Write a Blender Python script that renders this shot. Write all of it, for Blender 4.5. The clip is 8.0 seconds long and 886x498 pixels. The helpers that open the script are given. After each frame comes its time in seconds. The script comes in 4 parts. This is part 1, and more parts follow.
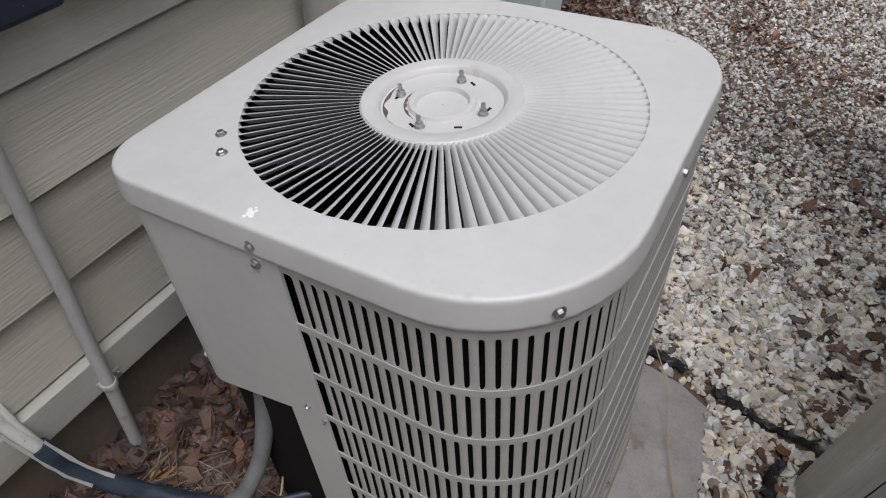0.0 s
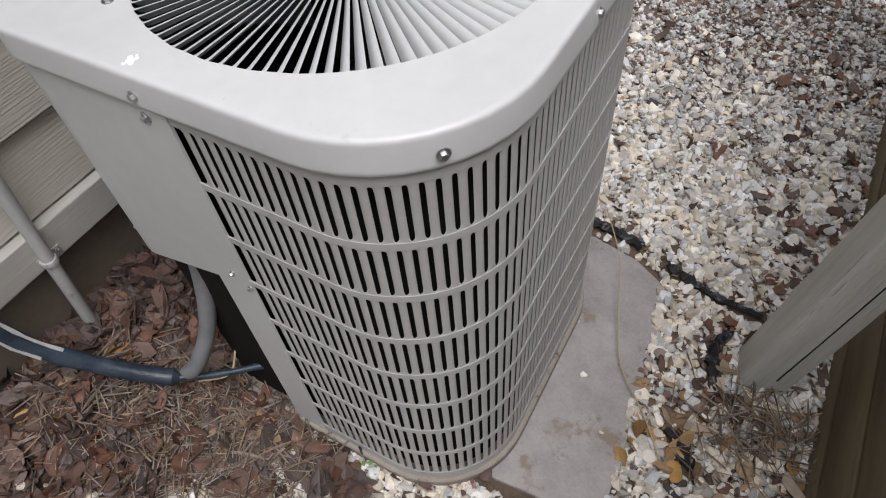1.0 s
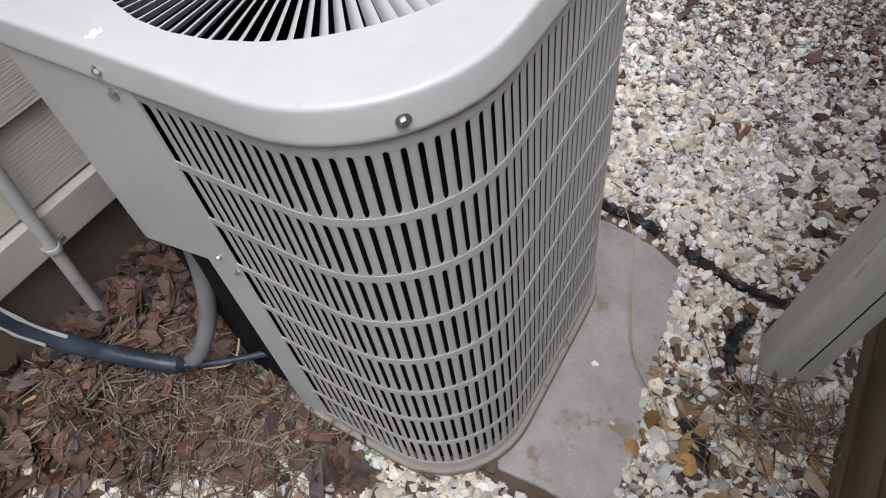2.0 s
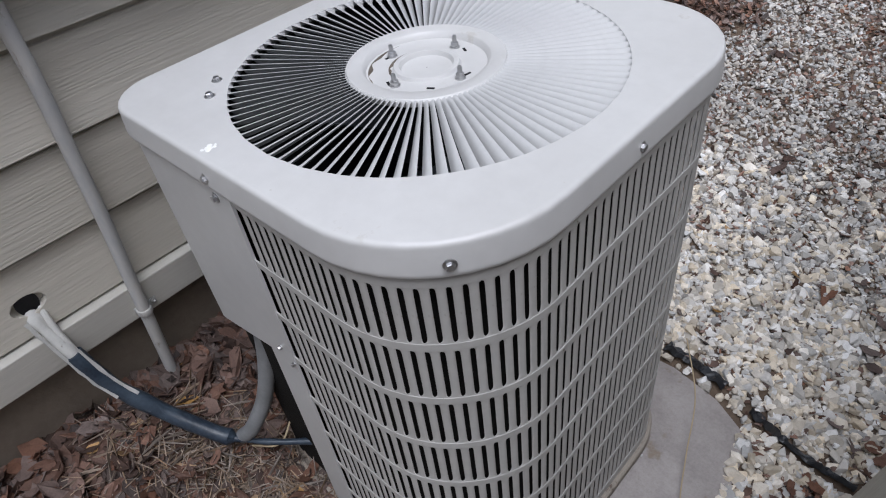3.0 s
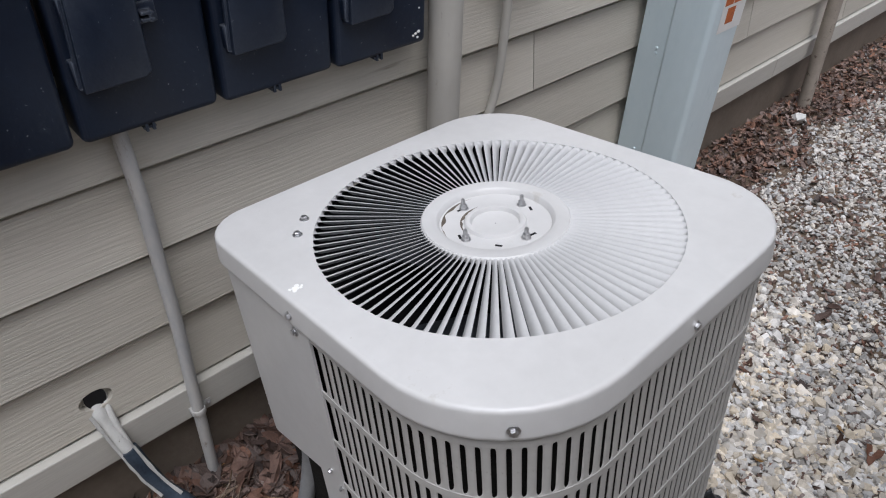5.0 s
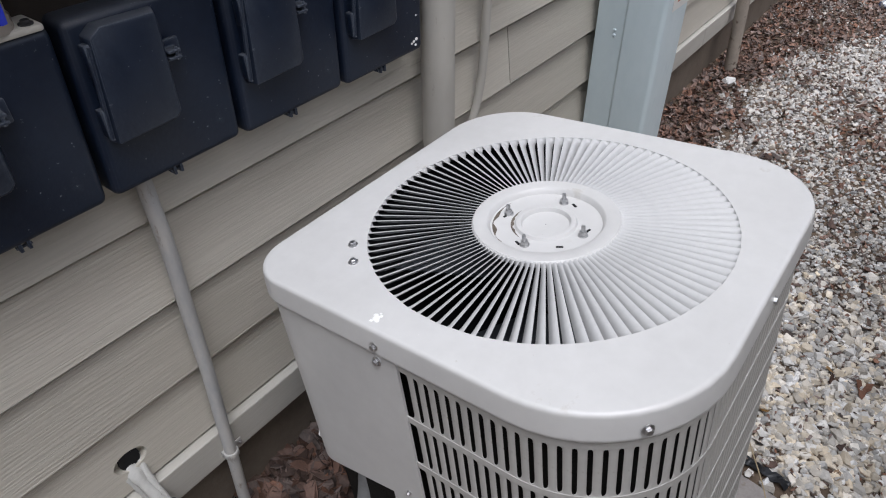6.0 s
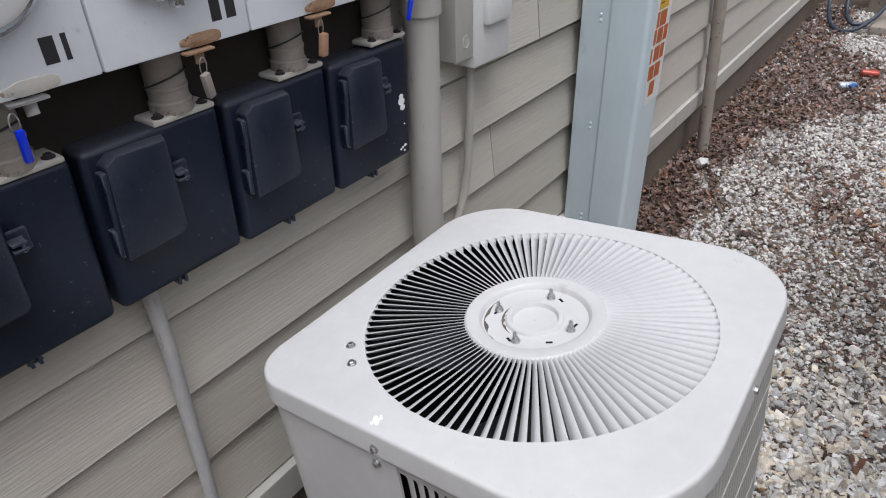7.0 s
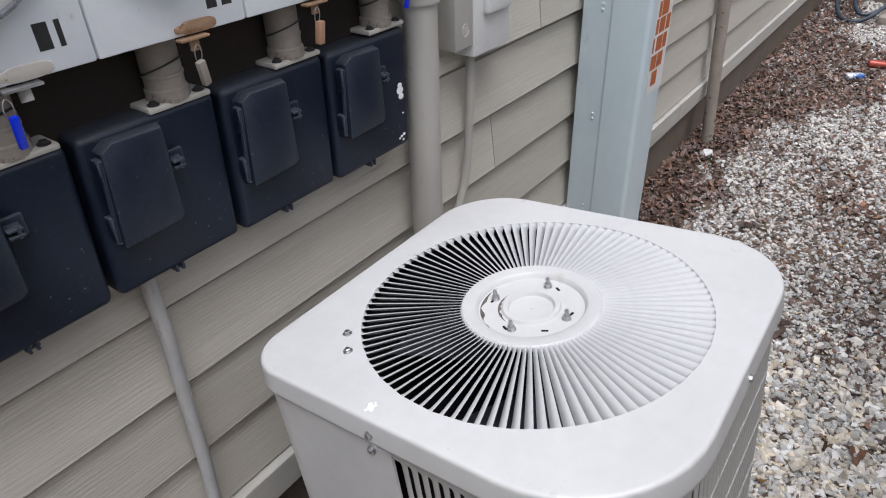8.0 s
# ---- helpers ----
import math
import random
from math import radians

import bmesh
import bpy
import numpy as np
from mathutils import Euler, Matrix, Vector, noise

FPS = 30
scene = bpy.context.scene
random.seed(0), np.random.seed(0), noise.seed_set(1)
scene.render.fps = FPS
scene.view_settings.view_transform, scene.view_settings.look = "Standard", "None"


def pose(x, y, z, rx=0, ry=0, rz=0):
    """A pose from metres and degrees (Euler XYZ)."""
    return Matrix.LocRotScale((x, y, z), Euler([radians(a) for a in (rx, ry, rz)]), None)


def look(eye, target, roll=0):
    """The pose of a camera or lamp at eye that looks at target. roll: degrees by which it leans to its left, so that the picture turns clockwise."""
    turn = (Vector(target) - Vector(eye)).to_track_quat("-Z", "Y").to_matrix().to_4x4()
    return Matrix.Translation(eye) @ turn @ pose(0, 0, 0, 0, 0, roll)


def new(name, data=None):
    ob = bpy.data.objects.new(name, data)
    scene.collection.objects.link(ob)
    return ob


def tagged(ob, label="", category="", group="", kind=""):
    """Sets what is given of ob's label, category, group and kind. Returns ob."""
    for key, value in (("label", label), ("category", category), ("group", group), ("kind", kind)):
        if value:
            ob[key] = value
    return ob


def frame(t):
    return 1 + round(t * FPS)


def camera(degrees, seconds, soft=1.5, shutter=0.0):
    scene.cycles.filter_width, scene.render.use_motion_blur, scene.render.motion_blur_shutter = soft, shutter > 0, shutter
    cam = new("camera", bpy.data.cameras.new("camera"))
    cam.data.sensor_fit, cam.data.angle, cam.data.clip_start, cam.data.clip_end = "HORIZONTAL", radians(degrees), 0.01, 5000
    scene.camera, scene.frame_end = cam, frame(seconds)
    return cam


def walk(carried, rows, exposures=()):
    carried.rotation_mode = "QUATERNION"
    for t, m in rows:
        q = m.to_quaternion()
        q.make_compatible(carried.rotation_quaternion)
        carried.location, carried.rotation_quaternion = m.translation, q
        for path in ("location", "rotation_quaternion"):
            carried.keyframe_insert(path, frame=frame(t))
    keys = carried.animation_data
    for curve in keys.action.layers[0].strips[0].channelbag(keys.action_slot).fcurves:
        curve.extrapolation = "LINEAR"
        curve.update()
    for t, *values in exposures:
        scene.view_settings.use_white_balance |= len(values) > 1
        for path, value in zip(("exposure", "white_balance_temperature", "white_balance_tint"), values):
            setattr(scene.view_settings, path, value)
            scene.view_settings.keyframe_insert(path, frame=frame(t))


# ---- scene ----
cam = camera(68.8, 8.0, soft=1.1)
PATH = [
    (0, (0.2798, -0.7510, 1.5470), (-0.1860, 0.1751, 0.4629), 4.10),
    (0.5, (0.3682, -0.7290, 1.5485), (-0.0495, 0.1988, 0.4464), 6.15),
    (1, (0.4050, -0.7140, 1.4935), (0.0318, 0.0608, 0.2645), 4.10),
    (1.2, (0.4300, -0.7040, 1.4441), (0.0494, 0.0124, 0.1824), 2.05),
    (2.3, (0.4707, -0.6640, 1.4580), (0.0213, 0.0715, 0.2303), -0.76),
    (2.5, (0.4717, -0.6550, 1.4662), (0.0240, 0.0903, 0.2439), 1.22),
    (3, (0.5086, -0.6430, 1.5199), (-0.1917, 0.1084, 0.4267), -1.21),
    (3.5, (0.5283, -0.6480, 1.5656), (-0.2095, 0.1087, 0.5011), 3.58),
    (4, (0.4937, -0.6390, 1.6279), (-0.3951, 0.1569, 0.7188), 2.05),
    (4.5, (0.4856, -0.6480, 1.6370), (-0.4319, 0.1285, 0.7396), 1.44),
    (4.7, (0.4852, -0.6500, 1.6319), (-0.4252, 0.1291, 0.7297), 1.69),
    (5.8, (0.3263, -0.7830, 1.6382), (-0.3269, 0.0664, 0.5885), -3.06),
    (6, (0.2908, -0.8020, 1.6571), (-0.4262, 0.1056, 0.7021), -0.98),
    (6.5, (0.2826, -0.8100, 1.7175), (-0.4590, 0.1983, 0.8909), -1.82),
    (7, (0.2970, -0.8220, 1.7233), (-0.4580, 0.1869, 0.9096), -1.90),
    (7.5, (0.3084, -0.8230, 1.7206), (-0.4619, 0.1806, 0.9149), -2.18),
    (8, (0.3129, -0.8160, 1.7171), (-0.4474, 0.1772, 0.8891), -2.12),
]
EXPOSURES = [(0.0, 0.0, 6200, 12), (0.5, 0.19, 6200, 12), (1.0, 0.32, 6200, 12), (2.5, 0.44, 5950, 12), (3.0, 0.14, 5850, 12), (3.5, 0.14, 5850, 12), (4.5, 0.16, 5950, 12), (6.0, 0.22, 6050, 12), (8.0, 0.36, 6050, 12)]
walk(cam, [(t, look(eye, target, roll)) for t, eye, target, roll in PATH], EXPOSURES)

# ---- light: an overcast sky ----
world = bpy.data.worlds.new("sky")
scene.world = world
world.use_nodes = True
wn, wl = world.node_tree.nodes, world.node_tree.links
sky = wn.new("ShaderNodeTexSky")
sky.sky_type = 'NISHITA'
sky.sun_disc = False
sky.sun_elevation, sky.sun_rotation = radians(62), radians(112)
sky.dust_density = 4.0
veil = wn.new("ShaderNodeHueSaturation")
veil.inputs["Saturation"].default_value = 0.5
wl.new(sky.outputs[0], veil.inputs["Color"])
wl.new(veil.outputs[0], wn["Background"].inputs["Color"])
wn["Background"].inputs["Strength"].default_value = 0.115
sun = new("sun", bpy.data.lights.new("sun", 'SUN'))
sun.data.energy, sun.data.angle, sun.data.color = 2.1, radians(38), (1.0, 0.985, 0.965)
sun.matrix_basis = look((0.55, -1.1, 4.2), (0, 0, 0))

# ---- helpers for things and parts ----
rng = random.Random(7)


def mesh_of(name, bm, material):
    bm.normal_update()
    me = bpy.data.meshes.new(name)
    bm.to_mesh(me)
    bm.free()
    if material:
        me.materials.append(material)
    return me


def smooth(me, angle=35):
    me.polygons.foreach_set("use_smooth", [True] * len(me.polygons))
    me.set_sharp_from_angle(angle=radians(angle))
    return me


def root_of(ob):
    while ob.parent:
        ob = ob.parent
    return ob


def thing(name, loc, label, category, group="", m=None):
    ob = new(name)
    ob.empty_display_size = 0.05
    ob.matrix_basis = m if m else pose(*loc)
    return tagged(ob, label, category, group)


def part(name, bm, material, parent, label="", local=False, soft=True):
    """One mesh under a thing or a part; bm is in world places unless local."""
    me = mesh_of(name, bm, material)
    if not local:
        me.transform(root_of(parent).matrix_basis.inverted())
    if soft:
        smooth(me)
    ob = new(name, me)
    ob.parent = parent
    return tagged(ob, label)


def solid(name, bm, material, label="", category="", kind="", soft=True, group=""):
    me = mesh_of(name, bm, material)
    if soft:
        smooth(me)
    return tagged(new(name, me), label, category, group, kind)


def bx(bm, x0, x1, y0, y1, z0, z1, bevel=0.0, m=None):
    vs = [bm.verts.new((x, y, z)) for z in (z0, z1) for x, y in ((x0, y0), (x1, y0), (x1, y1), (x0, y1))]
    fs = [bm.faces.new([vs[k] for k in q]) for q in ((3, 2, 1, 0), (4, 5, 6, 7), (0, 1, 5, 4), (1, 2, 6, 5), (2, 3, 7, 6), (3, 0, 4, 7))]
    if bevel:
        es = list({e for f in fs for e in f.edges})
        out = bmesh.ops.bevel(bm, geom=es, offset=bevel, segments=2, affect='EDGES', profile=0.5)
        vs = list({v for f in out["faces"] for v in f.verts} | {v for v in vs if v.is_valid})
    if m:
        bmesh.ops.transform(bm, matrix=m, verts=vs)
    return bm


def prism(bm, pts, lo, hi, axis="y"):
    """A straight solid over the outline pts (two coordinates) between lo and hi along the axis."""
    def at(p, q):
        return {"x": (q, p[0], p[1]), "y": (p[0], q, p[1]), "z": (p[0], p[1], q)}[axis]
    a, b = [bm.verts.new(at(p, lo)) for p in pts], [bm.verts.new(at(p, hi)) for p in pts]
    n = len(pts)
    bm.faces.new(a[::-1])
    bm.faces.new(b)
    for k in range(n):
        bm.faces.new((a[k], a[(k + 1) % n], b[(k + 1) % n], b[k]))
    bmesh.ops.recalc_face_normals(bm, faces=bm.faces)
    return bm


def glide(pts, steps=6):
    """A smooth line through pts."""
    p = [Vector(q) for q in pts]
    p = [2 * p[0] - p[1], *p, 2 * p[-1] - p[-2]]
    out = []
    for k in range(1, len(p) - 2):
        for n in range(steps):
            t = n / steps
            a, b, c, d = p[k - 1:k + 3]
            out.append(0.5 * ((2 * b) + (c - a) * t + (2 * a - 5 * b + 4 * c - d) * t * t + (3 * b - a - 3 * c + d) * t ** 3))
    return out + [p[-2]]


def tube(bm, pts, r, seg=12, closed=False):
    """A round tube along pts; r is one radius or one for each point."""
    pts = [Vector(p) for p in pts]
    n, rings = len(pts), []
    side = None
    for k, p in enumerate(pts):
        ahead = (pts[(k + 1) % n] - pts[k - 1] if closed or 0 < k < n - 1 else pts[1] - p if k == 0 else p - pts[-2]).normalized()
        if side is None:
            side = ahead.orthogonal().normalized()
        side = (side - ahead * side.dot(ahead)).normalized()
        up = ahead.cross(side)
        rad = r[k] if isinstance(r, (list, tuple)) else r
        rings.append([bm.verts.new(p + rad * (math.cos(2 * math.pi * j / seg) * side + math.sin(2 * math.pi * j / seg) * up)) for j in range(seg)])
    for k in range(n if closed else n - 1):
        a, b = rings[k], rings[(k + 1) % n]
        for j in range(seg):
            bm.faces.new((a[j], a[(j + 1) % seg], b[(j + 1) % seg], b[j]))
    if not closed:
        bm.faces.new(rings[0][::-1])
        bm.faces.new(rings[-1])
    return bm


def lathe(bm, profile, seg=32, m=None, cap=True):
    """Turns (radius, height) pairs about z, then lays the piece at m."""
    m = m or Matrix()
    rings = [[bm.verts.new(m @ Vector((r * math.cos(2 * math.pi * j / seg), r * math.sin(2 * math.pi * j / seg), z))) for j in range(seg)] for r, z in profile]
    for a, b in zip(rings, rings[1:]):
        for j in range(seg):
            bm.faces.new((a[j], a[(j + 1) % seg], b[(j + 1) % seg], b[j]))
    if cap:
        bm.faces.new(rings[0][::-1])
        bm.faces.new(rings[-1])
    return bm


def facing(x, y, z, axis):
    """A place whose z points along the axis."""
    return Matrix.Translation((x, y, z)) @ Vector(axis).to_track_quat("Z", "Y").to_matrix().to_4x4()


# ---- materials ----
def mat(name, c1, c2, scale=8.0, rough=0.6, metal=0.0, bump=0.0, bscale=60.0, spots=None, rand=0.0, stretch=(1, 1, 1), rvar=0.12, coat=0.0, island=0.0, spec=0.5):
    """A painted or natural surface: two tones at a broad scale, grain at a fine one, spots = (colour, scale, share), bump in metres."""
    m = bpy.data.materials.new(name)
    m.use_nodes = True
    n, l = m.node_tree.nodes, m.node_tree.links
    b = n["Principled BSDF"]
    tex = n.new("ShaderNodeTexCoord")
    mp = n.new("ShaderNodeMapping")
    mp.inputs["Scale"].default_value = stretch
    l.new(tex.outputs["Object"], mp.inputs["Vector"])
    info = n.new("ShaderNodeObjectInfo")
    if rand:
        shift = n.new("ShaderNodeVectorMath")
        shift.operation = 'SCALE'
        shift.inputs[0].default_value = (7.3, 3.1, 5.7)
        l.new(info.outputs["Random"], shift.inputs["Scale"])
        l.new(shift.outputs[0], mp.inputs["Location"])

    def noise_node(sc, detail=4.0, rough_=0.6):
        t = n.new("ShaderNodeTexNoise")
        t.inputs["Scale"].default_value, t.inputs["Detail"].default_value, t.inputs["Roughness"].default_value = sc, detail, rough_
        l.new(mp.outputs[0], t.inputs["Vector"])
        return t

    broad, fine = noise_node(scale, 5.0), noise_node(scale * 9, 3.0)
    mixf = n.new("ShaderNodeMath")
    mixf.operation = 'MULTIPLY_ADD'
    l.new(fine.outputs["Fac"], mixf.inputs[0])
    mixf.inputs[1].default_value = 0.45
    l.new(broad.outputs["Fac"], mixf.inputs[2])
    ramp = n.new("ShaderNodeMapRange")
    ramp.inputs["From Min"].default_value, ramp.inputs["From Max"].default_value = 0.45, 1.0
    l.new(mixf.outputs[0], ramp.inputs["Value"])
    col = n.new("ShaderNodeMix")
    col.data_type = 'RGBA'
    l.new(ramp.outputs[0], col.inputs["Factor"])
    col.inputs["A"].default_value, col.inputs["B"].default_value = (*c1, 1), (*c2, 1)
    out = col.outputs["Result"]
    for tint, size, share in spots if isinstance(spots, list) else [spots] if spots else []:
        sp = noise_node(size, 6.0, 0.7)
        cut = n.new("ShaderNodeMapRange")
        edge = 0.72 - 0.44 * share
        cut.inputs["From Min"].default_value, cut.inputs["From Max"].default_value = edge, edge + 0.06
        l.new(sp.outputs["Fac"], cut.inputs["Value"])
        mix2 = n.new("ShaderNodeMix")
        mix2.data_type = 'RGBA'
        l.new(cut.outputs[0], mix2.inputs["Factor"])
        l.new(out, mix2.inputs["A"])
        mix2.inputs["B"].default_value = (*tint, 1)
        out = mix2.outputs["Result"]
    if rand or island:
        hs = n.new("ShaderNodeHueSaturation")
        src = info.outputs["Random"]
        if island:
            geo = n.new("ShaderNodeNewGeometry")
            src = geo.outputs["Random Per Island"]
        mr = n.new("ShaderNodeMapRange")
        amount = island or rand
        mr.inputs["To Min"].default_value, mr.inputs["To Max"].default_value = 1 - amount, 1 + amount
        l.new(src, mr.inputs["Value"])
        l.new(mr.outputs[0], hs.inputs["Value"])
        if island:
            wh = n.new("ShaderNodeTexWhiteNoise")
            wh.noise_dimensions = '1D'
            l.new(src, wh.inputs["W"])
            m3 = n.new("ShaderNodeMapRange")
            m3.inputs["To Min"].default_value, m3.inputs["To Max"].default_value = (0.1 if rough > 0.8 else 0.6), 1.5
            l.new(wh.outputs["Value"], m3.inputs["Value"])
            l.new(m3.outputs[0], hs.inputs["Saturation"])
        l.new(out, hs.inputs["Color"])
        out = hs.outputs["Color"]
    l.new(out, b.inputs["Base Color"])
    rr = n.new("ShaderNodeMapRange")
    rr.inputs["To Min"].default_value, rr.inputs["To Max"].default_value = max(0.02, rough - rvar), min(1, rough + rvar)
    l.new(broad.outputs["Fac"], rr.inputs["Value"])
    l.new(rr.outputs[0], b.inputs["Roughness"])
    b.inputs["Metallic"].default_value = metal
    b.inputs["Coat Weight"].default_value = coat
    b.inputs["Specular IOR Level"].default_value = spec
    if bump:
        g = noise_node(bscale, 4.0)
        bp = n.new("ShaderNodeBump")
        bp.inputs["Strength"].default_value, bp.inputs["Distance"].default_value = 1.0, bump
        l.new(g.outputs["Fac"], bp.inputs["Height"])
        l.new(bp.outputs[0], b.inputs["Normal"])
    return m


M_PAINT = mat("beige_enamel", (0.52, 0.515, 0.505), (0.60, 0.595, 0.585), 4, 0.36, bump=0.0003, bscale=14, spots=[((0.49, 0.475, 0.45), 9, 0.2), ((0.44, 0.42, 0.38), 60, 0.07), ((0.72, 0.71, 0.70), 75, 0.05)])
M_GRILLE = mat("grille_enamel", (0.45, 0.45, 0.45), (0.54, 0.54, 0.535), 9, 0.46, bump=0.0002, bscale=30, spots=[((0.38, 0.365, 0.34), 24, 0.14), ((0.70, 0.70, 0.69), 70, 0.06)], spec=0.4)
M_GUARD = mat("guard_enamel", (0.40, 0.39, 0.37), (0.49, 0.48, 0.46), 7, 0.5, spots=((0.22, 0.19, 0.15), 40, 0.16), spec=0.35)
M_COIL = mat("coil_fins_shaded", (0.006, 0.0055, 0.005), (0.016, 0.015, 0.014), 30, 0.8, bump=0.001, bscale=300, spec=0.15)
# Near-black colour carries the shade inside the shroud and other openings.
M_DARK = mat("black_for_shade", (0.006, 0.006, 0.007), (0.016, 0.016, 0.018), 12, 0.6, spec=0.2)
M_FAN = mat("fan_aluminium", (0.05, 0.055, 0.065), (0.10, 0.11, 0.125), 14, 0.4, 0.5)
M_STEEL = mat("zinc_steel", (0.42, 0.42, 0.43), (0.6, 0.6, 0.6), 60, 0.35, 0.9, spots=((0.12, 0.08, 0.05), 90, 0.2))
M_SIDING = mat("siding_paint", (0.45, 0.422, 0.362), (0.55, 0.522, 0.456), 2.6, 0.62, rand=0.07, stretch=(1, 0.11, 1.7), spots=[((0.34, 0.305, 0.25), 6, 0.15), ((0.29, 0.265, 0.22), 26, 0.08)])
M_SKIRT = mat("skirt_paint", (0.42, 0.405, 0.365), (0.51, 0.495, 0.45), 4, 0.6, bump=0.0008, bscale=30, rand=0.05, stretch=(1, 0.2, 1.5), spots=((0.33, 0.30, 0.255), 22, 0.14))
M_FOUND = mat("foundation_concrete", (0.13, 0.105, 0.08), (0.2, 0.165, 0.13), 5, 0.85, bump=0.002, bscale=50)
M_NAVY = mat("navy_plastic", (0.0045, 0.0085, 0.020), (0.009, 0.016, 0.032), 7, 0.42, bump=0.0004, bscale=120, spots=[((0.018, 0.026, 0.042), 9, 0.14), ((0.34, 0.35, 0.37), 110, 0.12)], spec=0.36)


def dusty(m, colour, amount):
    """Pale dust and painted top light: the colour pales where faces turn upwards."""
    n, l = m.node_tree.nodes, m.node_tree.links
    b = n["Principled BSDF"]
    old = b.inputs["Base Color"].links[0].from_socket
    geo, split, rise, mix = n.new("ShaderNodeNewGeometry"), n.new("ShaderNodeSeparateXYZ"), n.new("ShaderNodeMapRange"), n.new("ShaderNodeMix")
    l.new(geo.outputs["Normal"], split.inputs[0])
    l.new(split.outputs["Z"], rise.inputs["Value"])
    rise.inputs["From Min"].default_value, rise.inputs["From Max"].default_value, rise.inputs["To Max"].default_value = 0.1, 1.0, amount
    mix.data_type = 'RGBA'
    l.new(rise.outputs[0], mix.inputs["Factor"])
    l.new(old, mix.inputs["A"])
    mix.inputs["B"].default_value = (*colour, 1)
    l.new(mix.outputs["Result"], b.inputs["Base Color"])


def worn_edges(m, colour, amount, radius):
    """Paler, rubbed and dusty edges of moulded plastic, broken up by noise."""
    n, l = m.node_tree.nodes, m.node_tree.links
    b = n["Principled BSDF"]
    old = b.inputs["Base Color"].links[0].from_socket
    geo, soft_n, dot, rise, mix = n.new("ShaderNodeNewGeometry"), n.new("ShaderNodeBevel"), n.new("ShaderNodeVectorMath"), n.new("ShaderNodeMapRange"), n.new("ShaderNodeMix")
    soft_n.samples = 4
    soft_n.inputs["Radius"].default_value = radius
    dot.operation = 'DOT_PRODUCT'
    l.new(geo.outputs["True Normal"], dot.inputs[0])
    l.new(soft_n.outputs[0], dot.inputs[1])
    rise.inputs["From Min"].default_value, rise.inputs["From Max"].default_value, rise.inputs["To Max"].default_value = 0.99, 0.87, amount
    l.new(dot.outputs["Value"], rise.inputs["Value"])
    cloud, keep = n.new("ShaderNodeTexNoise"), n.new("ShaderNodeMath")
    cloud.inputs["Scale"].default_value, cloud.inputs["Detail"].default_value = 22, 4
    keep.operation = 'MULTIPLY'
    l.new(cloud.outputs["Fac"], keep.inputs[0])
    l.new(rise.outputs[0], keep.inputs[1])
    mix.data_type = 'RGBA'
    l.new(keep.outputs[0], mix.inputs["Factor"])
    l.new(old, mix.inputs["A"])
    mix.inputs["B"].default_value = (*colour, 1)
    l.new(mix.outputs["Result"], b.inputs["Base Color"])


def wood_grain(m, depth, shade):
    """Embossed wood grain that runs along the boards."""
    n, l = m.node_tree.nodes, m.node_tree.links
    b = n["Principled BSDF"]
    tex, mp, wave, fine = n.new("ShaderNodeTexCoord"), n.new("ShaderNodeMapping"), n.new("ShaderNodeTexWave"), n.new("ShaderNodeTexNoise")
    mp.inputs["Scale"].default_value = (0.6, 0.05, 1.0)
    l.new(tex.outputs["Object"], mp.inputs["Vector"])
    info, shift = n.new("ShaderNodeObjectInfo"), n.new("ShaderNodeVectorMath")
    shift.operation = 'SCALE'
    shift.inputs[0].default_value = (5.3, 4.1, 2.7)
    l.new(info.outputs["Random"], shift.inputs["Scale"])
    l.new(shift.outputs[0], mp.inputs["Location"])
    wave.bands_direction = 'Z'
    for key, value in (("Scale", 34), ("Distortion", 14), ("Detail", 4), ("Detail Scale", 1.6), ("Detail Roughness", 0.62)):
        wave.inputs[key].default_value = value
    l.new(mp.outputs[0], wave.inputs["Vector"])
    fine.inputs["Scale"].default_value, fine.inputs["Detail"].default_value = 210, 3
    l.new(mp.outputs[0], fine.inputs["Vector"])
    both, bp, dark, tone = n.new("ShaderNodeMath"), n.new("ShaderNodeBump"), n.new("ShaderNodeMapRange"), n.new("ShaderNodeHueSaturation")
    both.operation = 'MULTIPLY_ADD'
    both.inputs[1].default_value = 0.7
    l.new(fine.outputs["Fac"], both.inputs[0])
    l.new(wave.outputs["Fac"], both.inputs[2])
    bp.inputs["Strength"].default_value, bp.inputs["Distance"].default_value = 1.0, depth
    l.new(both.outputs[0], bp.inputs["Height"])
    l.new(bp.outputs[0], b.inputs["Normal"])
    dark.inputs["From Min"].default_value, dark.inputs["From Max"].default_value = 0.3, 1.3
    dark.inputs["To Min"].default_value, dark.inputs["To Max"].default_value = 1 - shade, 1 + 0.4 * shade
    l.new(both.outputs[0], dark.inputs["Value"])
    l.new(dark.outputs[0], tone.inputs["Value"])
    l.new(b.inputs["Base Color"].links[0].from_socket, tone.inputs["Color"])
    l.new(tone.outputs[0], b.inputs["Base Color"])


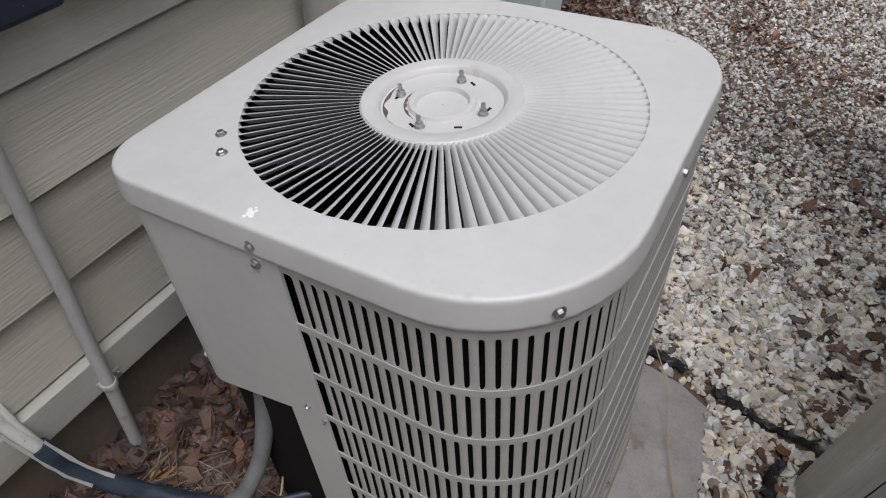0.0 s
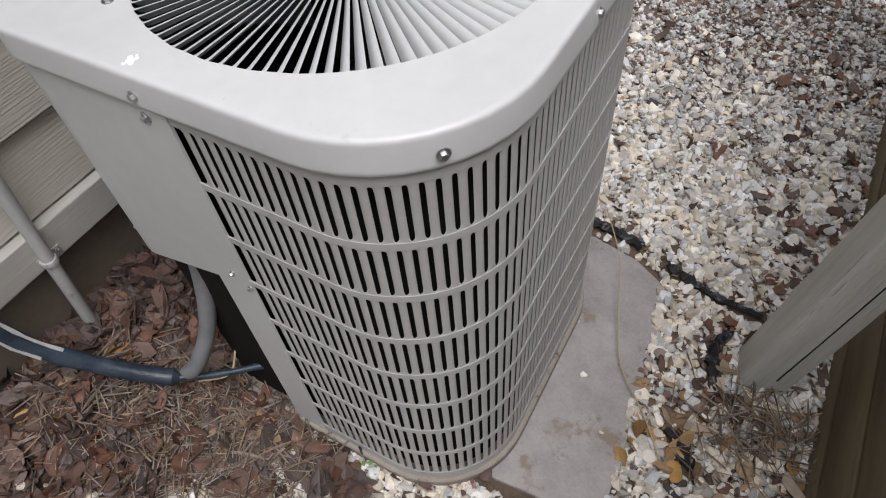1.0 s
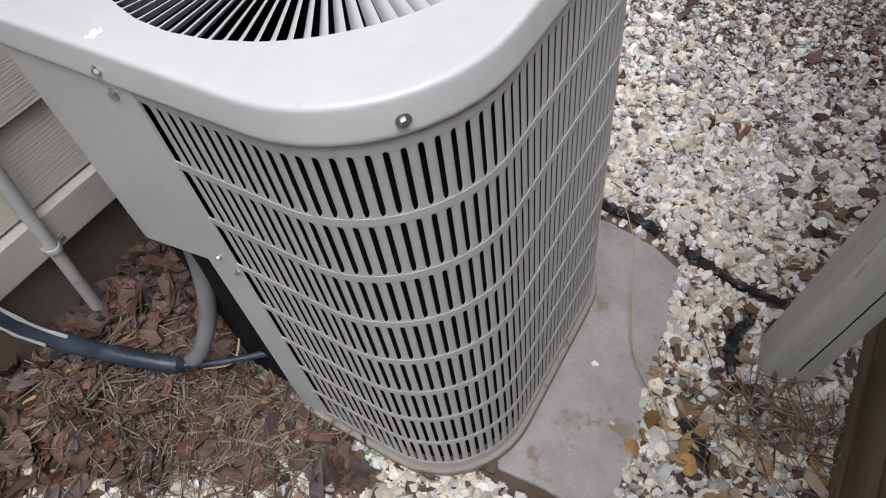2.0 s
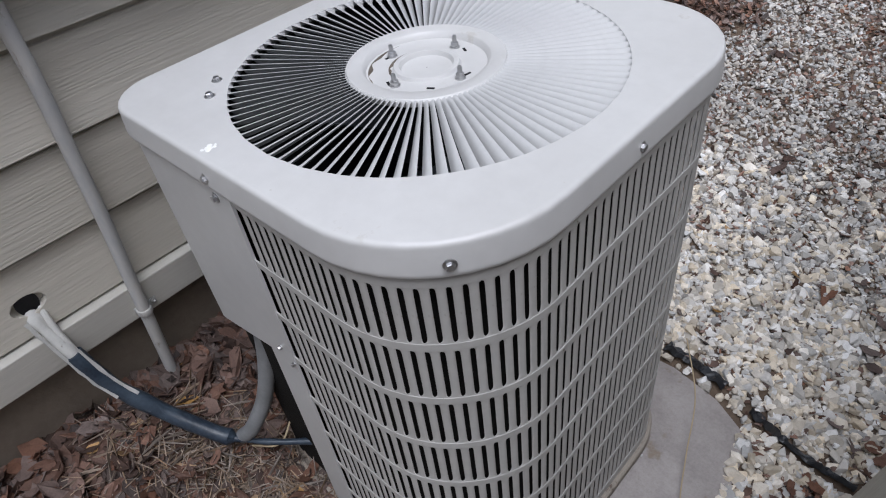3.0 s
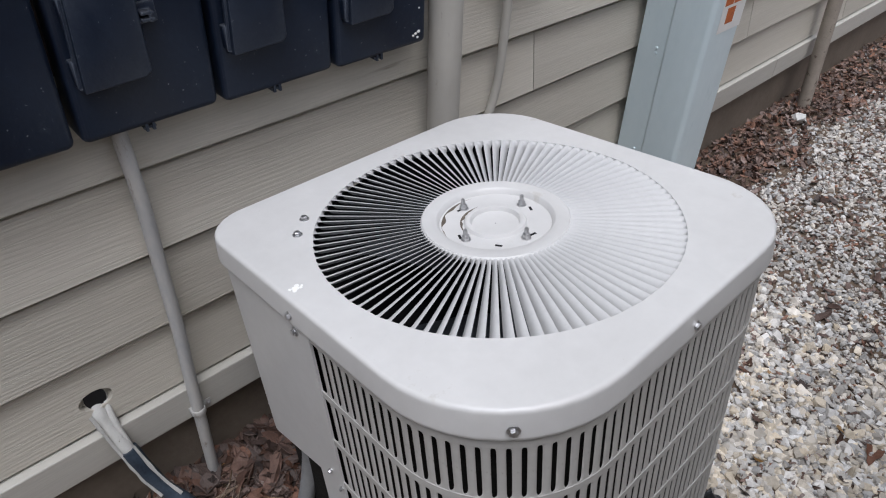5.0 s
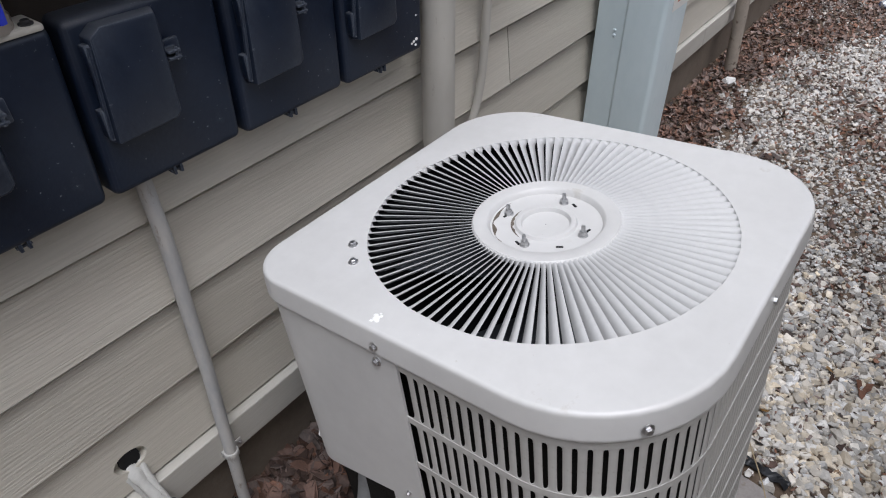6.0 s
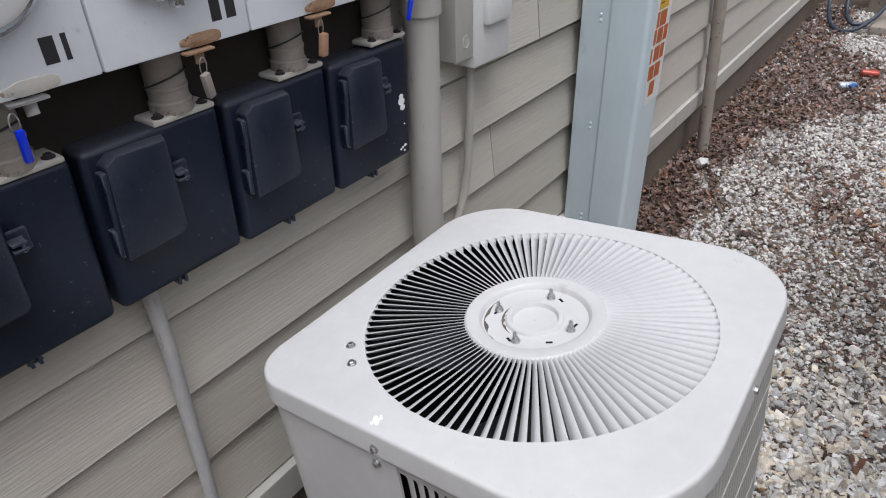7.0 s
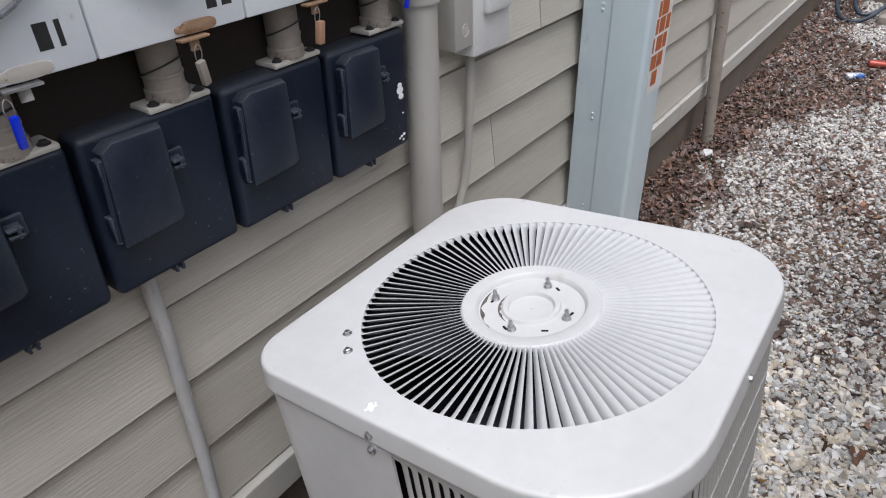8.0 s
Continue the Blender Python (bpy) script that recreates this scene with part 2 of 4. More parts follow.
wood_grain(M_SIDING, 0.00045, 0.04)
wood_grain(M_SKIRT, 0.0003, 0.03)
worn_edges(M_NAVY, (0.15, 0.17, 0.205), 1.0, 0.004)
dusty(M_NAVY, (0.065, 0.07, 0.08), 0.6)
M_BACK_SHADE = mat("shade_brown", (0.016, 0.011, 0.008), (0.034, 0.024, 0.017), 9, 0.8, bump=0.001, bscale=60)
M_METER = mat("meter_steel_paint", (0.72, 0.75, 0.77), (0.80, 0.83, 0.85), 6, 0.42, spots=((0.60, 0.62, 0.62), 14, 0.2))
M_RUST = mat("rust", (0.20, 0.10, 0.045), (0.44, 0.30, 0.19), 30, 0.85, bump=0.0008, bscale=200, spots=((0.10, 0.04, 0.02), 40, 0.3))
M_PVC = mat("grey_conduit_paint", (0.38, 0.36, 0.32), (0.46, 0.445, 0.41), 5, 0.5, spots=((0.27, 0.24, 0.2), 18, 0.2), stretch=(1, 1, 0.3))
M_CONDUIT = mat("weathered_conduit", (0.35, 0.36, 0.37), (0.52, 0.50, 0.46), 9, 0.5, spots=((0.22, 0.18, 0.14), 11, 0.34), stretch=(1, 1, 0.35), bump=0.0006, bscale=80)
M_FLEX = mat("grey_flexible_conduit", (0.16, 0.165, 0.17), (0.24, 0.245, 0.25), 14, 0.5)
M_DUCT = mat("pale_blue_enamel", (0.54, 0.635, 0.67), (0.63, 0.72, 0.75), 4, 0.42, spots=[((0.46, 0.57, 0.61), 5, 0.3), ((0.42, 0.44, 0.43), 30, 0.08)], stretch=(1, 1, 0.4))
M_WHITE = mat("white_enamel", (0.70, 0.70, 0.68), (0.78, 0.78, 0.76), 8, 0.45)
M_FITTING = mat("cream_fitting", (0.46, 0.43, 0.37), (0.56, 0.53, 0.47), 16, 0.6, spots=((0.25, 0.2, 0.15), 24, 0.25))
M_GRIME = mat("grimy_pipe", (0.24, 0.21, 0.18), (0.34, 0.30, 0.25), 16, 0.65, spots=((0.12, 0.09, 0.07), 24, 0.3))
M_INSUL = mat("black_foam", (0.010, 0.016, 0.028), (0.05, 0.07, 0.095), 16, 0.4, bump=0.0016, bscale=70, spots=((0.17, 0.18, 0.19), 24, 0.16), spec=0.5)
M_WRAP = mat("torn_white_wrap", (0.45, 0.45, 0.43), (0.58, 0.57, 0.54), 18, 0.7, bump=0.0015, bscale=60, spots=((0.22, 0.2, 0.17), 28, 0.25))
M_PAD = mat("concrete_pad", (0.27, 0.243, 0.228), (0.42, 0.385, 0.365), 14, 0.88, bump=0.003, bscale=110, spots=((0.25, 0.205, 0.16), 6, 0.34))
M_SOIL = mat("damp_soil", (0.07, 0.048, 0.033), (0.16, 0.115, 0.08), 9, 0.95, bump=0.008, bscale=40)
M_STONE = mat("crushed_limestone", (0.50, 0.445, 0.37), (0.76, 0.70, 0.61), 30, 0.85, bump=0.0012, bscale=160, island=0.38)
M_STONE2 = mat("small_grey_gravel", (0.35, 0.325, 0.295), (0.58, 0.55, 0.51), 30, 0.85, bump=0.001, bscale=160, island=0.42)
M_LEAF = mat("dead_leaves", (0.054, 0.033, 0.026), (0.15, 0.096, 0.077), 24, 0.7, bump=0.0012, bscale=90, island=0.62)
# Lighter copy of M_LEAF: the far leaves' stronger light is in the colour.
M_LEAF_LIT = mat("leaves_and_chips_lit", (0.075, 0.042, 0.033), (0.27, 0.185, 0.15), 24, 0.7, bump=0.0012, bscale=90, island=0.66)
M_TAN = mat("tan_leaves", (0.22, 0.145, 0.085), (0.40, 0.29, 0.185), 24, 0.7, bump=0.0012, bscale=90, island=0.4)
M_NEEDLE = mat("pine_needles", (0.15, 0.115, 0.09), (0.30, 0.235, 0.18), 30, 0.7, island=0.45)
M_WOOD = mat("weathered_grey_wood", (0.46, 0.445, 0.40), (0.64, 0.63, 0.57), 7, 0.85, bump=0.003, bscale=26, stretch=(4, 4, 0.35), spots=((0.30, 0.28, 0.24), 9, 0.2))
M_FENCE = mat("mossy_brown_wood", (0.10, 0.075, 0.045), (0.18, 0.14, 0.085), 7, 0.85, bump=0.003, bscale=26, stretch=(4, 0.35, 4), spots=((0.13, 0.13, 0.045), 6, 0.25), rand=0.1)
M_EDGING = mat("black_plastic_sheet", (0.012, 0.013, 0.016), (0.03, 0.032, 0.036), 24, 0.42, bump=0.002, bscale=60)
M_BLUE = mat("blue_tag_plastic", (0.0, 0.02, 0.55), (0.01, 0.04, 0.7), 30, 0.35)
M_COPPER = mat("copper_tag", (0.42, 0.24, 0.15), (0.55, 0.33, 0.22), 40, 0.5, 0.3)
M_INK = mat("black_print", (0.015, 0.015, 0.016), (0.03, 0.03, 0.03), 30, 0.6)
M_CHROME = mat("bright_ring", (0.55, 0.57, 0.6), (0.68, 0.7, 0.72), 30, 0.22, 0.9)
M_ORANGE = mat("orange_brick_print", (0.40, 0.085, 0.02), (0.52, 0.15, 0.035), 40, 0.55, spots=((0.2, 0.05, 0.02), 60, 0.3))
M_YELLOW = mat("yellow_print", (0.62, 0.36, 0.02), (0.72, 0.45, 0.04), 30, 0.5)
M_RED = mat("red_can", (0.30, 0.045, 0.03), (0.42, 0.09, 0.06), 30, 0.35, 0.3)
M_CANB = mat("blue_white_can", (0.55, 0.58, 0.62), (0.65, 0.67, 0.7), 12, 0.35, 0.3, spots=((0.05, 0.14, 0.42), 16, 0.5))
M_SILT = mat("dried_silt", (0.05, 0.04, 0.03), (0.17, 0.14, 0.11), 40, 0.9, bump=0.0006, bscale=200)
M_DROP = mat("bird_dropping", (0.75, 0.75, 0.73), (0.85, 0.85, 0.83), 60, 0.7)
M_TWIG = mat("dry_stem", (0.36, 0.28, 0.17), (0.46, 0.37, 0.24), 30, 0.8)
M_GREEN = mat("green_sprout", (0.10, 0.22, 0.03), (0.16, 0.3, 0.05), 30, 0.6)

# ---- the ground ----
TILT = -6.8


def ease(a, b, v):
    t = min(1, max(0, (v - a) / (b - a)))
    return t * t * (3 - 2 * t)


def ground(x, y):
    near = -0.035 + 0.105 * min(max(x, -0.3), 1.1)
    near += (0.13 * ease(-0.25, -0.55, x)) if x < -0.25 else 0
    far = 0.045 + 0.03 * ease(-0.2, 0.8, x)
    k = ease(0.35, 1.5, y)
    return near * (1 - k) + far * k + 0.006 * noise.noise(Vector((x * 3, y * 3, 0)))


bm = bmesh.new()
xs = [-0.72 + 0.06 * k for k in range(48)] + [2.3, 3, 5, 9, 20, 60, 300]
ys = [-300, -60, -15, -5, -2.6] + [-2.4 + 0.08 * k for k in range(50)] + [1.7 + 0.3 * k for k in range(22)] + [9, 12, 20, 60, 300]
grid = [[bm.verts.new((x, y, ground(x, y))) for x in xs] for y in ys]
for a, b in zip(grid, grid[1:]):
    for k in range(len(xs) - 1):
        bm.faces.new((a[k], a[k + 1], b[k + 1], b[k]))
solid("ground", bm, M_SOIL, "dark damp soil under gravel and leaves", "ground", "structure")

# concrete pad that has sunk towards the wall, together with the unit on it
LEAN = pose(0, 0, 0, 0, TILT, 0)
bm = bmesh.new()
outline = [(-0.44, -0.33), (-0.1, -0.30), (0.30, -0.275), (0.445, -0.262), (0.600, -0.262), (0.588, 0.0), (0.570, 0.25), (0.552, 0.40), (0.44, 0.462), (0.31, 0.49), (-0.40, 0.47)]
prism(bm, outline, -0.12, -0.034, "z")
es = [e for e in bm.edges if all(v.co.z > -0.05 for v in e.verts)]
bmesh.ops.bevel(bm, geom=es, offset=0.006, segments=2, affect='EDGES', profile=0.5)
bmesh.ops.transform(bm, matrix=LEAN, verts=bm.verts)
solid("concrete_pad", bm, M_PAD, "stained concrete pad under the condenser, one corner chipped", "pad")

# ---- the house wall ----
WALL = -0.675
bm = bmesh.new()
bx(bm, -0.95, -0.702, -6, 12, 0.3, 4.2)
wall = solid("wall_west", bm, M_SIDING, "taupe lap-sided house wall", "wall", "structure", soft=False)
bm = bmesh.new()
bx(bm, -0.95, -0.704, -6, 12, -0.4, 0.3)
solid("foundation", bm, M_FOUND, "dark concrete foundation below the siding", "foundation", "structure", soft=False)

# unseen wall, added across the strip of ground to block low sky light
bm = bmesh.new()
bx(bm, 4.0, 4.2, -6, 12, -0.4, 3.0)
solid("wall_east", bm, M_SIDING, "plain taupe wall, unseen, added to block low sky light", "wall", "structure", soft=False)

# ---- the condenser unit, built upright on its own base and leant as it stands ----
BASE = -0.03
UNIT = LEAN @ pose(0, 0, BASE)
W, TOP = 0.74, 1.03
CORNERS = (0.215, 0.17, 0.15, 0.085)
unit = thing("condenser_unit", (0, 0, 0), "beige outdoor air-conditioning condenser leaning on its pad", "condenser", m=UNIT)


def rounded(inset, arc=10, line=6):
    """The unit's plan, counter-clockwise from the front face's left end: front right, back right, back left, front left corners."""
    h, out = W / 2 - inset, []
    for k, (sx, sy, a0) in enumerate(((1, -1, -90), (1, 1, 0), (-1, 1, 90), (-1, -1, 180))):
        r = CORNERS[k] - inset
        for n in range(arc + 1):
            a = radians(a0 + 90 * n / arc)
            out.append((sx * (h - r) + r * math.cos(a), sy * (h - r) + r * math.sin(a)))
        nx, ny, na = ((1, 1, 0), (-1, 1, 90), (-1, -1, 180), (1, -1, -90))[k]
        rn = CORNERS[(k + 1) % 4] - inset
        b = Vector((nx * (h - rn) + rn * math.cos(radians(na)), ny * (h - rn) + rn * math.sin(radians(na))))
        a = Vector(out[-1])
        out += [tuple(a.lerp(b, n / line)) for n in range(1, line)]
    return out


def loops(bm, rings, close_last=False):
    vs = [[bm.verts.new(p) for p in ring] for ring in rings]
    n = len(vs[0])
    for a, b in zip(vs, vs[1:]):
        for k in range(n):
            bm.faces.new((a[k], a[(k + 1) % n], b[(k + 1) % n], b[k]))
    if close_last:
        bm.faces.new(vs[-1])
    return vs


def level(pts, z):
    return [(x, y, z) for x, y in pts]


# top panel with its round opening and turned-down rim
plan = rounded(0)
HOLE = 0.307


def circle_for(pts, r, z):
    return [(r * x / math.hypot(x, y), r * y / math.hypot(x, y), z) for x, y in pts]


bm = bmesh.new()
rings = [circle_for(plan, HOLE, TOP - 0.0022), circle_for(plan, HOLE, TOP), circle_for(plan, HOLE + 0.012, TOP)]
rings += [level(rounded(i), z) for i, z in ((0.026, TOP), (0.0105, TOP), (0.0078, TOP - 0.0004), (0.0054, TOP - 0.0016), (0.0038, TOP - 0.0034), (0.0030, TOP - 0.0058), (0.0026, TOP - 0.009), (0.0012, TOP - 0.025), (0.0002, TOP - 0.040), (0, TOP - 0.043), (0.0004, TOP - 0.046), (0.0018, TOP - 0.049), (0.004, TOP - 0.049), (0.004, TOP - 0.02))]
loops(bm, rings[::-1])
bmesh.ops.recalc_face_normals(bm, faces=bm.faces)
top = part("top_panel", bm, M_PAINT, unit, "smooth pale beige steel top", local=True)

# hub plate pressed in rings
bm = bmesh.new()
lathe(bm, [(0.127, TOP - 0.01), (0.127, TOP - 0.002), (0.124, TOP + 0.001), (0.102, TOP + 0.001), (0.099, TOP - 0.001), (0.095, TOP - 0.010), (0.090, TOP - 0.011), (0.054, TOP - 0.011),
           (0.051, TOP - 0.006), (0.047, TOP - 0.005), (0.043, TOP - 0.006), (0.040, TOP - 0.013), (0.03, TOP - 0.014), (0.001, TOP - 0.0135)], 64, cap=False)
bmesh.ops.recalc_face_normals(bm, faces=bm.faces)
hub = part("hub_plate", bm, M_PAINT, unit, "pressed round plate in the middle of the grille", local=True)
for r0, r1, zz, a0, a1, wide in ((0.084, 0.0945, TOP - 0.0106, 150, 268, 1.0), (0.0535, 0.060, TOP - 0.0108, 165, 255, 0.8)):
    b = bmesh.new()
    last = None
    for k in range(25):
        u = k / 24
        a = radians(a0 + (a1 - a0) * u)
        inner_r = r1 - (r1 - r0) * math.sin(math.pi * u) * (0.75 + 0.5 * noise.noise(Vector((9 * u, r0 * 90, 1))))
        row = [b.verts.new((r * math.cos(a), r * math.sin(a), zz - dz)) for r, dz in ((inner_r, 0), (r1, 0), (r1, 0.0006), (inner_r, 0.0006))]
        if last:
            for j in range(4):
                b.faces.new((last[j], row[j], row[(j + 1) % 4], last[(j + 1) % 4]))
        else:
            b.faces.new(row[::-1])
        last = row
    b.faces.new(last)
    bmesh.ops.recalc_face_normals(b, faces=b.faces)
    part("silt", b, M_SILT, hub, "brown silt dried in the pressed groove", local=True)
slot_bm = bmesh.new()
bx(slot_bm, -0.006, 0.006, -0.0022, 0.0022, 0, 0.0012, 0.0004)
slot_me = mesh_of("slot", slot_bm, M_DARK)
for a in (10, 78, 190, 262, 318):
    o = new("slot", slot_me)
    o.parent = hub
    o.matrix_basis = pose(0.074 * math.cos(radians(a)), 0.074 * math.sin(radians(a)), TOP - 0.0113, 0, 0, a + 70)


def bolt_mesh():
    b = bmesh.new()
    lathe(b, [(0.0085, 0), (0.0085, 0.0015), (0.0045, 0.002)], 14)
    lathe(b, [(0.0062, 0.0015), (0.0066, 0.003), (0.0066, 0.008), (0.0058, 0.009)], 6)
    lathe(b, [(0.0036, 0.008), (0.0038, 0.017), (0.0028, 0.0195), (0.001, 0.0203)], 10)
    return smooth(mesh_of("bolt", b, M_STEEL))


bolt_me = bolt_mesh()
for a in (184, 94, 358, 272):
    o = new("bolt", bolt_me)
    o.parent = hub
    o.matrix_basis = pose(0.072 * math.cos(radians(a)), 0.072 * math.sin(radians(a)), TOP - 0.011, rng.uniform(-3, 3), rng.uniform(-3, 3), rng.uniform(0, 60))

# radial louvre blades: slit and pressed down out of the sheet, each hinged along its high edge
BLADES = 100
bm = bmesh.new()
rows = []
for r, press in ((0.1235, 0), (0.1255, 0.35), (0.129, 0.75), (0.135, 0.95), (0.145, 1), (0.20, 1), (0.26, 1), (0.284, 1), (0.295, 0.98), (0.3005, 0.88), (0.304, 0.62), (0.3058, 0.3), (0.3067, 0)):
    hw = math.pi * r / BLADES * 0.992
    chord = 2 * hw * (1 + 0.10 * press)
    y, z, row = hw, 0.0, []
    for k in range(7):
        row.append(Vector((r, y, z)))
        a = radians((8, 26, 44, 56, 62, 64, 64)[k]) * press
        y -= chord / 6 * math.cos(a)
        z -= chord / 6 * math.sin(a)
    rows.append(row)
lift = Vector((0, 0, TOP - 0.0003))
up = [[bm.verts.new(p + lift) for p in row] for row in rows]
dn = [[bm.verts.new(p + lift - Vector((0, 0.0005, 0.0010))) for p in row] for row in rows]
for a, b in zip(range(len(rows)), range(1, len(rows))):
    for k in range(6):
        bm.faces.new((up[a][k], up[b][k], up[b][k + 1], up[a][k + 1]))
        bm.faces.new((dn[a][k + 1], dn[b][k + 1], dn[b][k], dn[a][k]))
    bm.faces.new((up[a][6], up[b][6], dn[b][6], dn[a][6]))
    bm.faces.new((up[b][0], up[a][0], dn[a][0], dn[b][0]))
bmesh.ops.recalc_face_normals(bm, faces=bm.faces)
blade_me = smooth(mesh_of("blade", bm, M_GRILLE), 60)
grille = part("fan_grille", lathe(bmesh.new(), [(0.3085, TOP - 0.004), (0.3085, TOP - 0.010), (0.3155, TOP - 0.010), (0.3155, TOP - 0.004)], 96, cap=False), M_GRILLE, unit, "round grille of twisted radial louvres", local=True)
for k in range(BLADES):
    o = new("blade", blade_me)
    o.parent = grille
    o.matrix_basis = pose(0, 0, 0, 0, 0, 360 * k / BLADES)

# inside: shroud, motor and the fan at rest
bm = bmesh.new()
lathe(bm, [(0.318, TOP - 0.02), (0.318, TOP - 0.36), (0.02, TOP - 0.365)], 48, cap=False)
part("fan_shroud", bm, M_DARK, unit, "inside of the fan shroud, its shade painted black", local=True)
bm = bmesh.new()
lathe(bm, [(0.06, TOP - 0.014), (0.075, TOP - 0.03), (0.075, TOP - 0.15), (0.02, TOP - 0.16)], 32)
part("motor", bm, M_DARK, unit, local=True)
bm = bmesh.new()
lathe(bm, [(0.05, TOP - 0.16), (0.05, TOP - 0.20)], 24)
fan = part("fan", bm, M_FAN, unit, "grey three-bladed fan at rest", local=True)
for k in range(3):
    b = bmesh.new()
    fr = []
    for r in (0.05, 0.11, 0.18, 0.24, 0.29):
        s = 0.10 + 0.50 * (r - 0.05) / 0.24 * 0.6
        fr.append([Vector((r * math.cos(u * s / r * 0.55), r * math.sin(u * s / r * 0.55), TOP - 0.17 + u * 0.045)) for u in (-1, -0.5, 0, 0.5, 1)])
    a_ = [[b.verts.new(p) for p in row] for row in fr]
    c_ = [[b.verts.new(p - Vector((0, 0, 0.003))) for p in row] for row in fr]
    for i in range(4):
        for j in range(4):
            b.faces.new((a_[i][j], a_[i + 1][j], a_[i + 1][j + 1], a_[i][j + 1]))
            b.faces.new((c_[i][j + 1], c_[i + 1][j + 1], c_[i + 1][j], c_[i][j]))
    bmesh.ops.rotate(b, verts=b.verts, cent=(0, 0, 0), matrix=Matrix.Rotation(radians(120 * k - 78), 3, 'Z'))
    part("fan_blade", b, M_FAN, fan, local=True)

# louvred guard: upright slats behind level bands, from the front face round to the wall side
start_x = -0.037


def guard_path(inset, step):
    """Points and outward normals along the guard, evenly spaced."""
    pts = [Vector(p) for p in rounded(inset, 24, 12)]
    pts = [Vector((start_x, -W / 2 + inset))] + [p for p in pts]
    keep, out = [pts[0]], []
    for p in pts[1:]:
        if p.x < -0.3 and p.y < -0.06:
            break
        if (p - keep[-1]).length > 1e-5:
            keep.append(p)
    s, d = [0], 0
    for a, b in zip(keep, keep[1:]):
        d += (b - a).length
        s.append(d)
    n = round(d / step)
    for k in range(n + 1):
        at = d * k / n
        j = max(i for i in range(len(s) - 1) if s[i] <= at + 1e-9)
        u = (at - s[j]) / (s[j + 1] - s[j])
        t = (keep[j + 1] - keep[j]).normalized()
        out.append((keep[j].lerp(keep[j + 1], u), t))
    return out


Z0, Z1, ROWS = 0.052, 0.965, 8
PITCH = 0.0194


def band(z0, z1, inset, thick, name="band", parent=None, label=""):
    b = bmesh.new()
    path = guard_path(inset, 0.02)
    prev = None
    for p, t in path:
        nrm = Vector((t.y, -t.x))
        q = p - nrm * thick
        ring = [b.verts.new(v) for v in ((q.x, q.y, z0), (p.x, p.y, z0 + 0.001), (p.x, p.y, z1 - 0.001), (q.x, q.y, z1))]
        if prev:
            for k in range(4):
                b.faces.new((prev[k], ring[k], ring[(k + 1) % 4], prev[(k + 1) % 4]))
        else:
            b.faces.new(ring[::-1])
        prev = ring
    b.faces.new(prev)
    bmesh.ops.recalc_face_normals(b, faces=b.faces)
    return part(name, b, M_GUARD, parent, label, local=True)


STEP = (Z1 - Z0) / ROWS
HALF = 0.0076
guard = band(Z1 - HALF, Z1 + 0.03, 0.0096, 0.002, "louvred_guard", unit, "beige steel guard with rows of upright slots")
for k in range(ROWS):
    z = Z0 + STEP * k
    band(z - HALF if k else z - 0.03, z + HALF, 0.0096, 0.002, "band", guard)
bm = bmesh.new()
cuts = []
for k in range(ROWS):
    lo, hi = Z0 + STEP * k + HALF, Z0 + STEP * (k + 1) - HALF
    cuts += [(lo - 0.004, 0), (lo, 0), (lo + 0.0022, 0.45), (lo + 0.006, 0.85), (lo + 0.011, 1), (hi - 0.012, 1), (hi - 0.006, 0.85), (hi - 0.002, 0.45), (hi, 0), (hi + 0.004, 0)]
last = None
for z, press in cuts:
    # a louvre: a flush strip whose trailing edge is pressed inwards
    row = []
    for flat, u, v in ((-0.0100, -0.0064, -0.0008), (-0.0075, -0.0054, 0.0), (-0.002, -0.001, 0.0), (0.002, 0.0016, -0.0003), (0.0065, 0.0037, -0.0010), (0.0100, 0.0049, -0.0021)):
        row.append((flat + (u - flat) * press ** 0.5, v * press))
    ring = [bm.verts.new((u, v, z)) for u, v in row] + [bm.verts.new((u - 0.0008 * press, v - 0.0010, z)) for u, v in row[::-1]]
    if last:
        for k in range(12):
            bm.faces.new((last[k], last[(k + 1) % 12], ring[(k + 1) % 12], ring[k]))
    else:
        bm.faces.new(ring)
    last = ring
bm.faces.new(last[::-1])
bmesh.ops.recalc_face_normals(bm, faces=bm.faces)
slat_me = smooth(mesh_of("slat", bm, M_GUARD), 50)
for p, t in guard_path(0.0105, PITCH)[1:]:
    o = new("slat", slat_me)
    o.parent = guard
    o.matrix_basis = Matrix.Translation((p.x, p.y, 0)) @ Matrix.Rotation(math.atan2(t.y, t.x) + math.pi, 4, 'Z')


# coil behind the slots, near black so the colour carries the shade there
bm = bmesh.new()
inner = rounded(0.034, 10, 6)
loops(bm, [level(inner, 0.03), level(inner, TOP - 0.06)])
part("coil", bm, M_COIL, unit, "finned coil behind the guard, its shade painted near black", local=True)

# service panel round the front left corner, cut away below
bm = bmesh.new()
plan_s = [Vector(p) for p in rounded(0.008, 8, 6)]
front = [Vector((start_x, -W / 2 + 0.008))]
corner = [p for p in plan_s if p.x < -0.27 and p.y < -0.27]
corner.sort(key=lambda p: math.atan2(p.y + 0.28, p.x + 0.28), reverse=True)
run = front + [Vector((x, -W / 2 + 0.008)) for x in (-0.075, -0.1149, -0.115, -0.2)] + corner + [Vector((-W / 2 + 0.008, y)) for y in (-0.2, -0.06)]
seen_run, prev = [], None
for p in run:
    if not seen_run or (p - seen_run[-1]).length > 2e-5:
        seen_run.append(p)


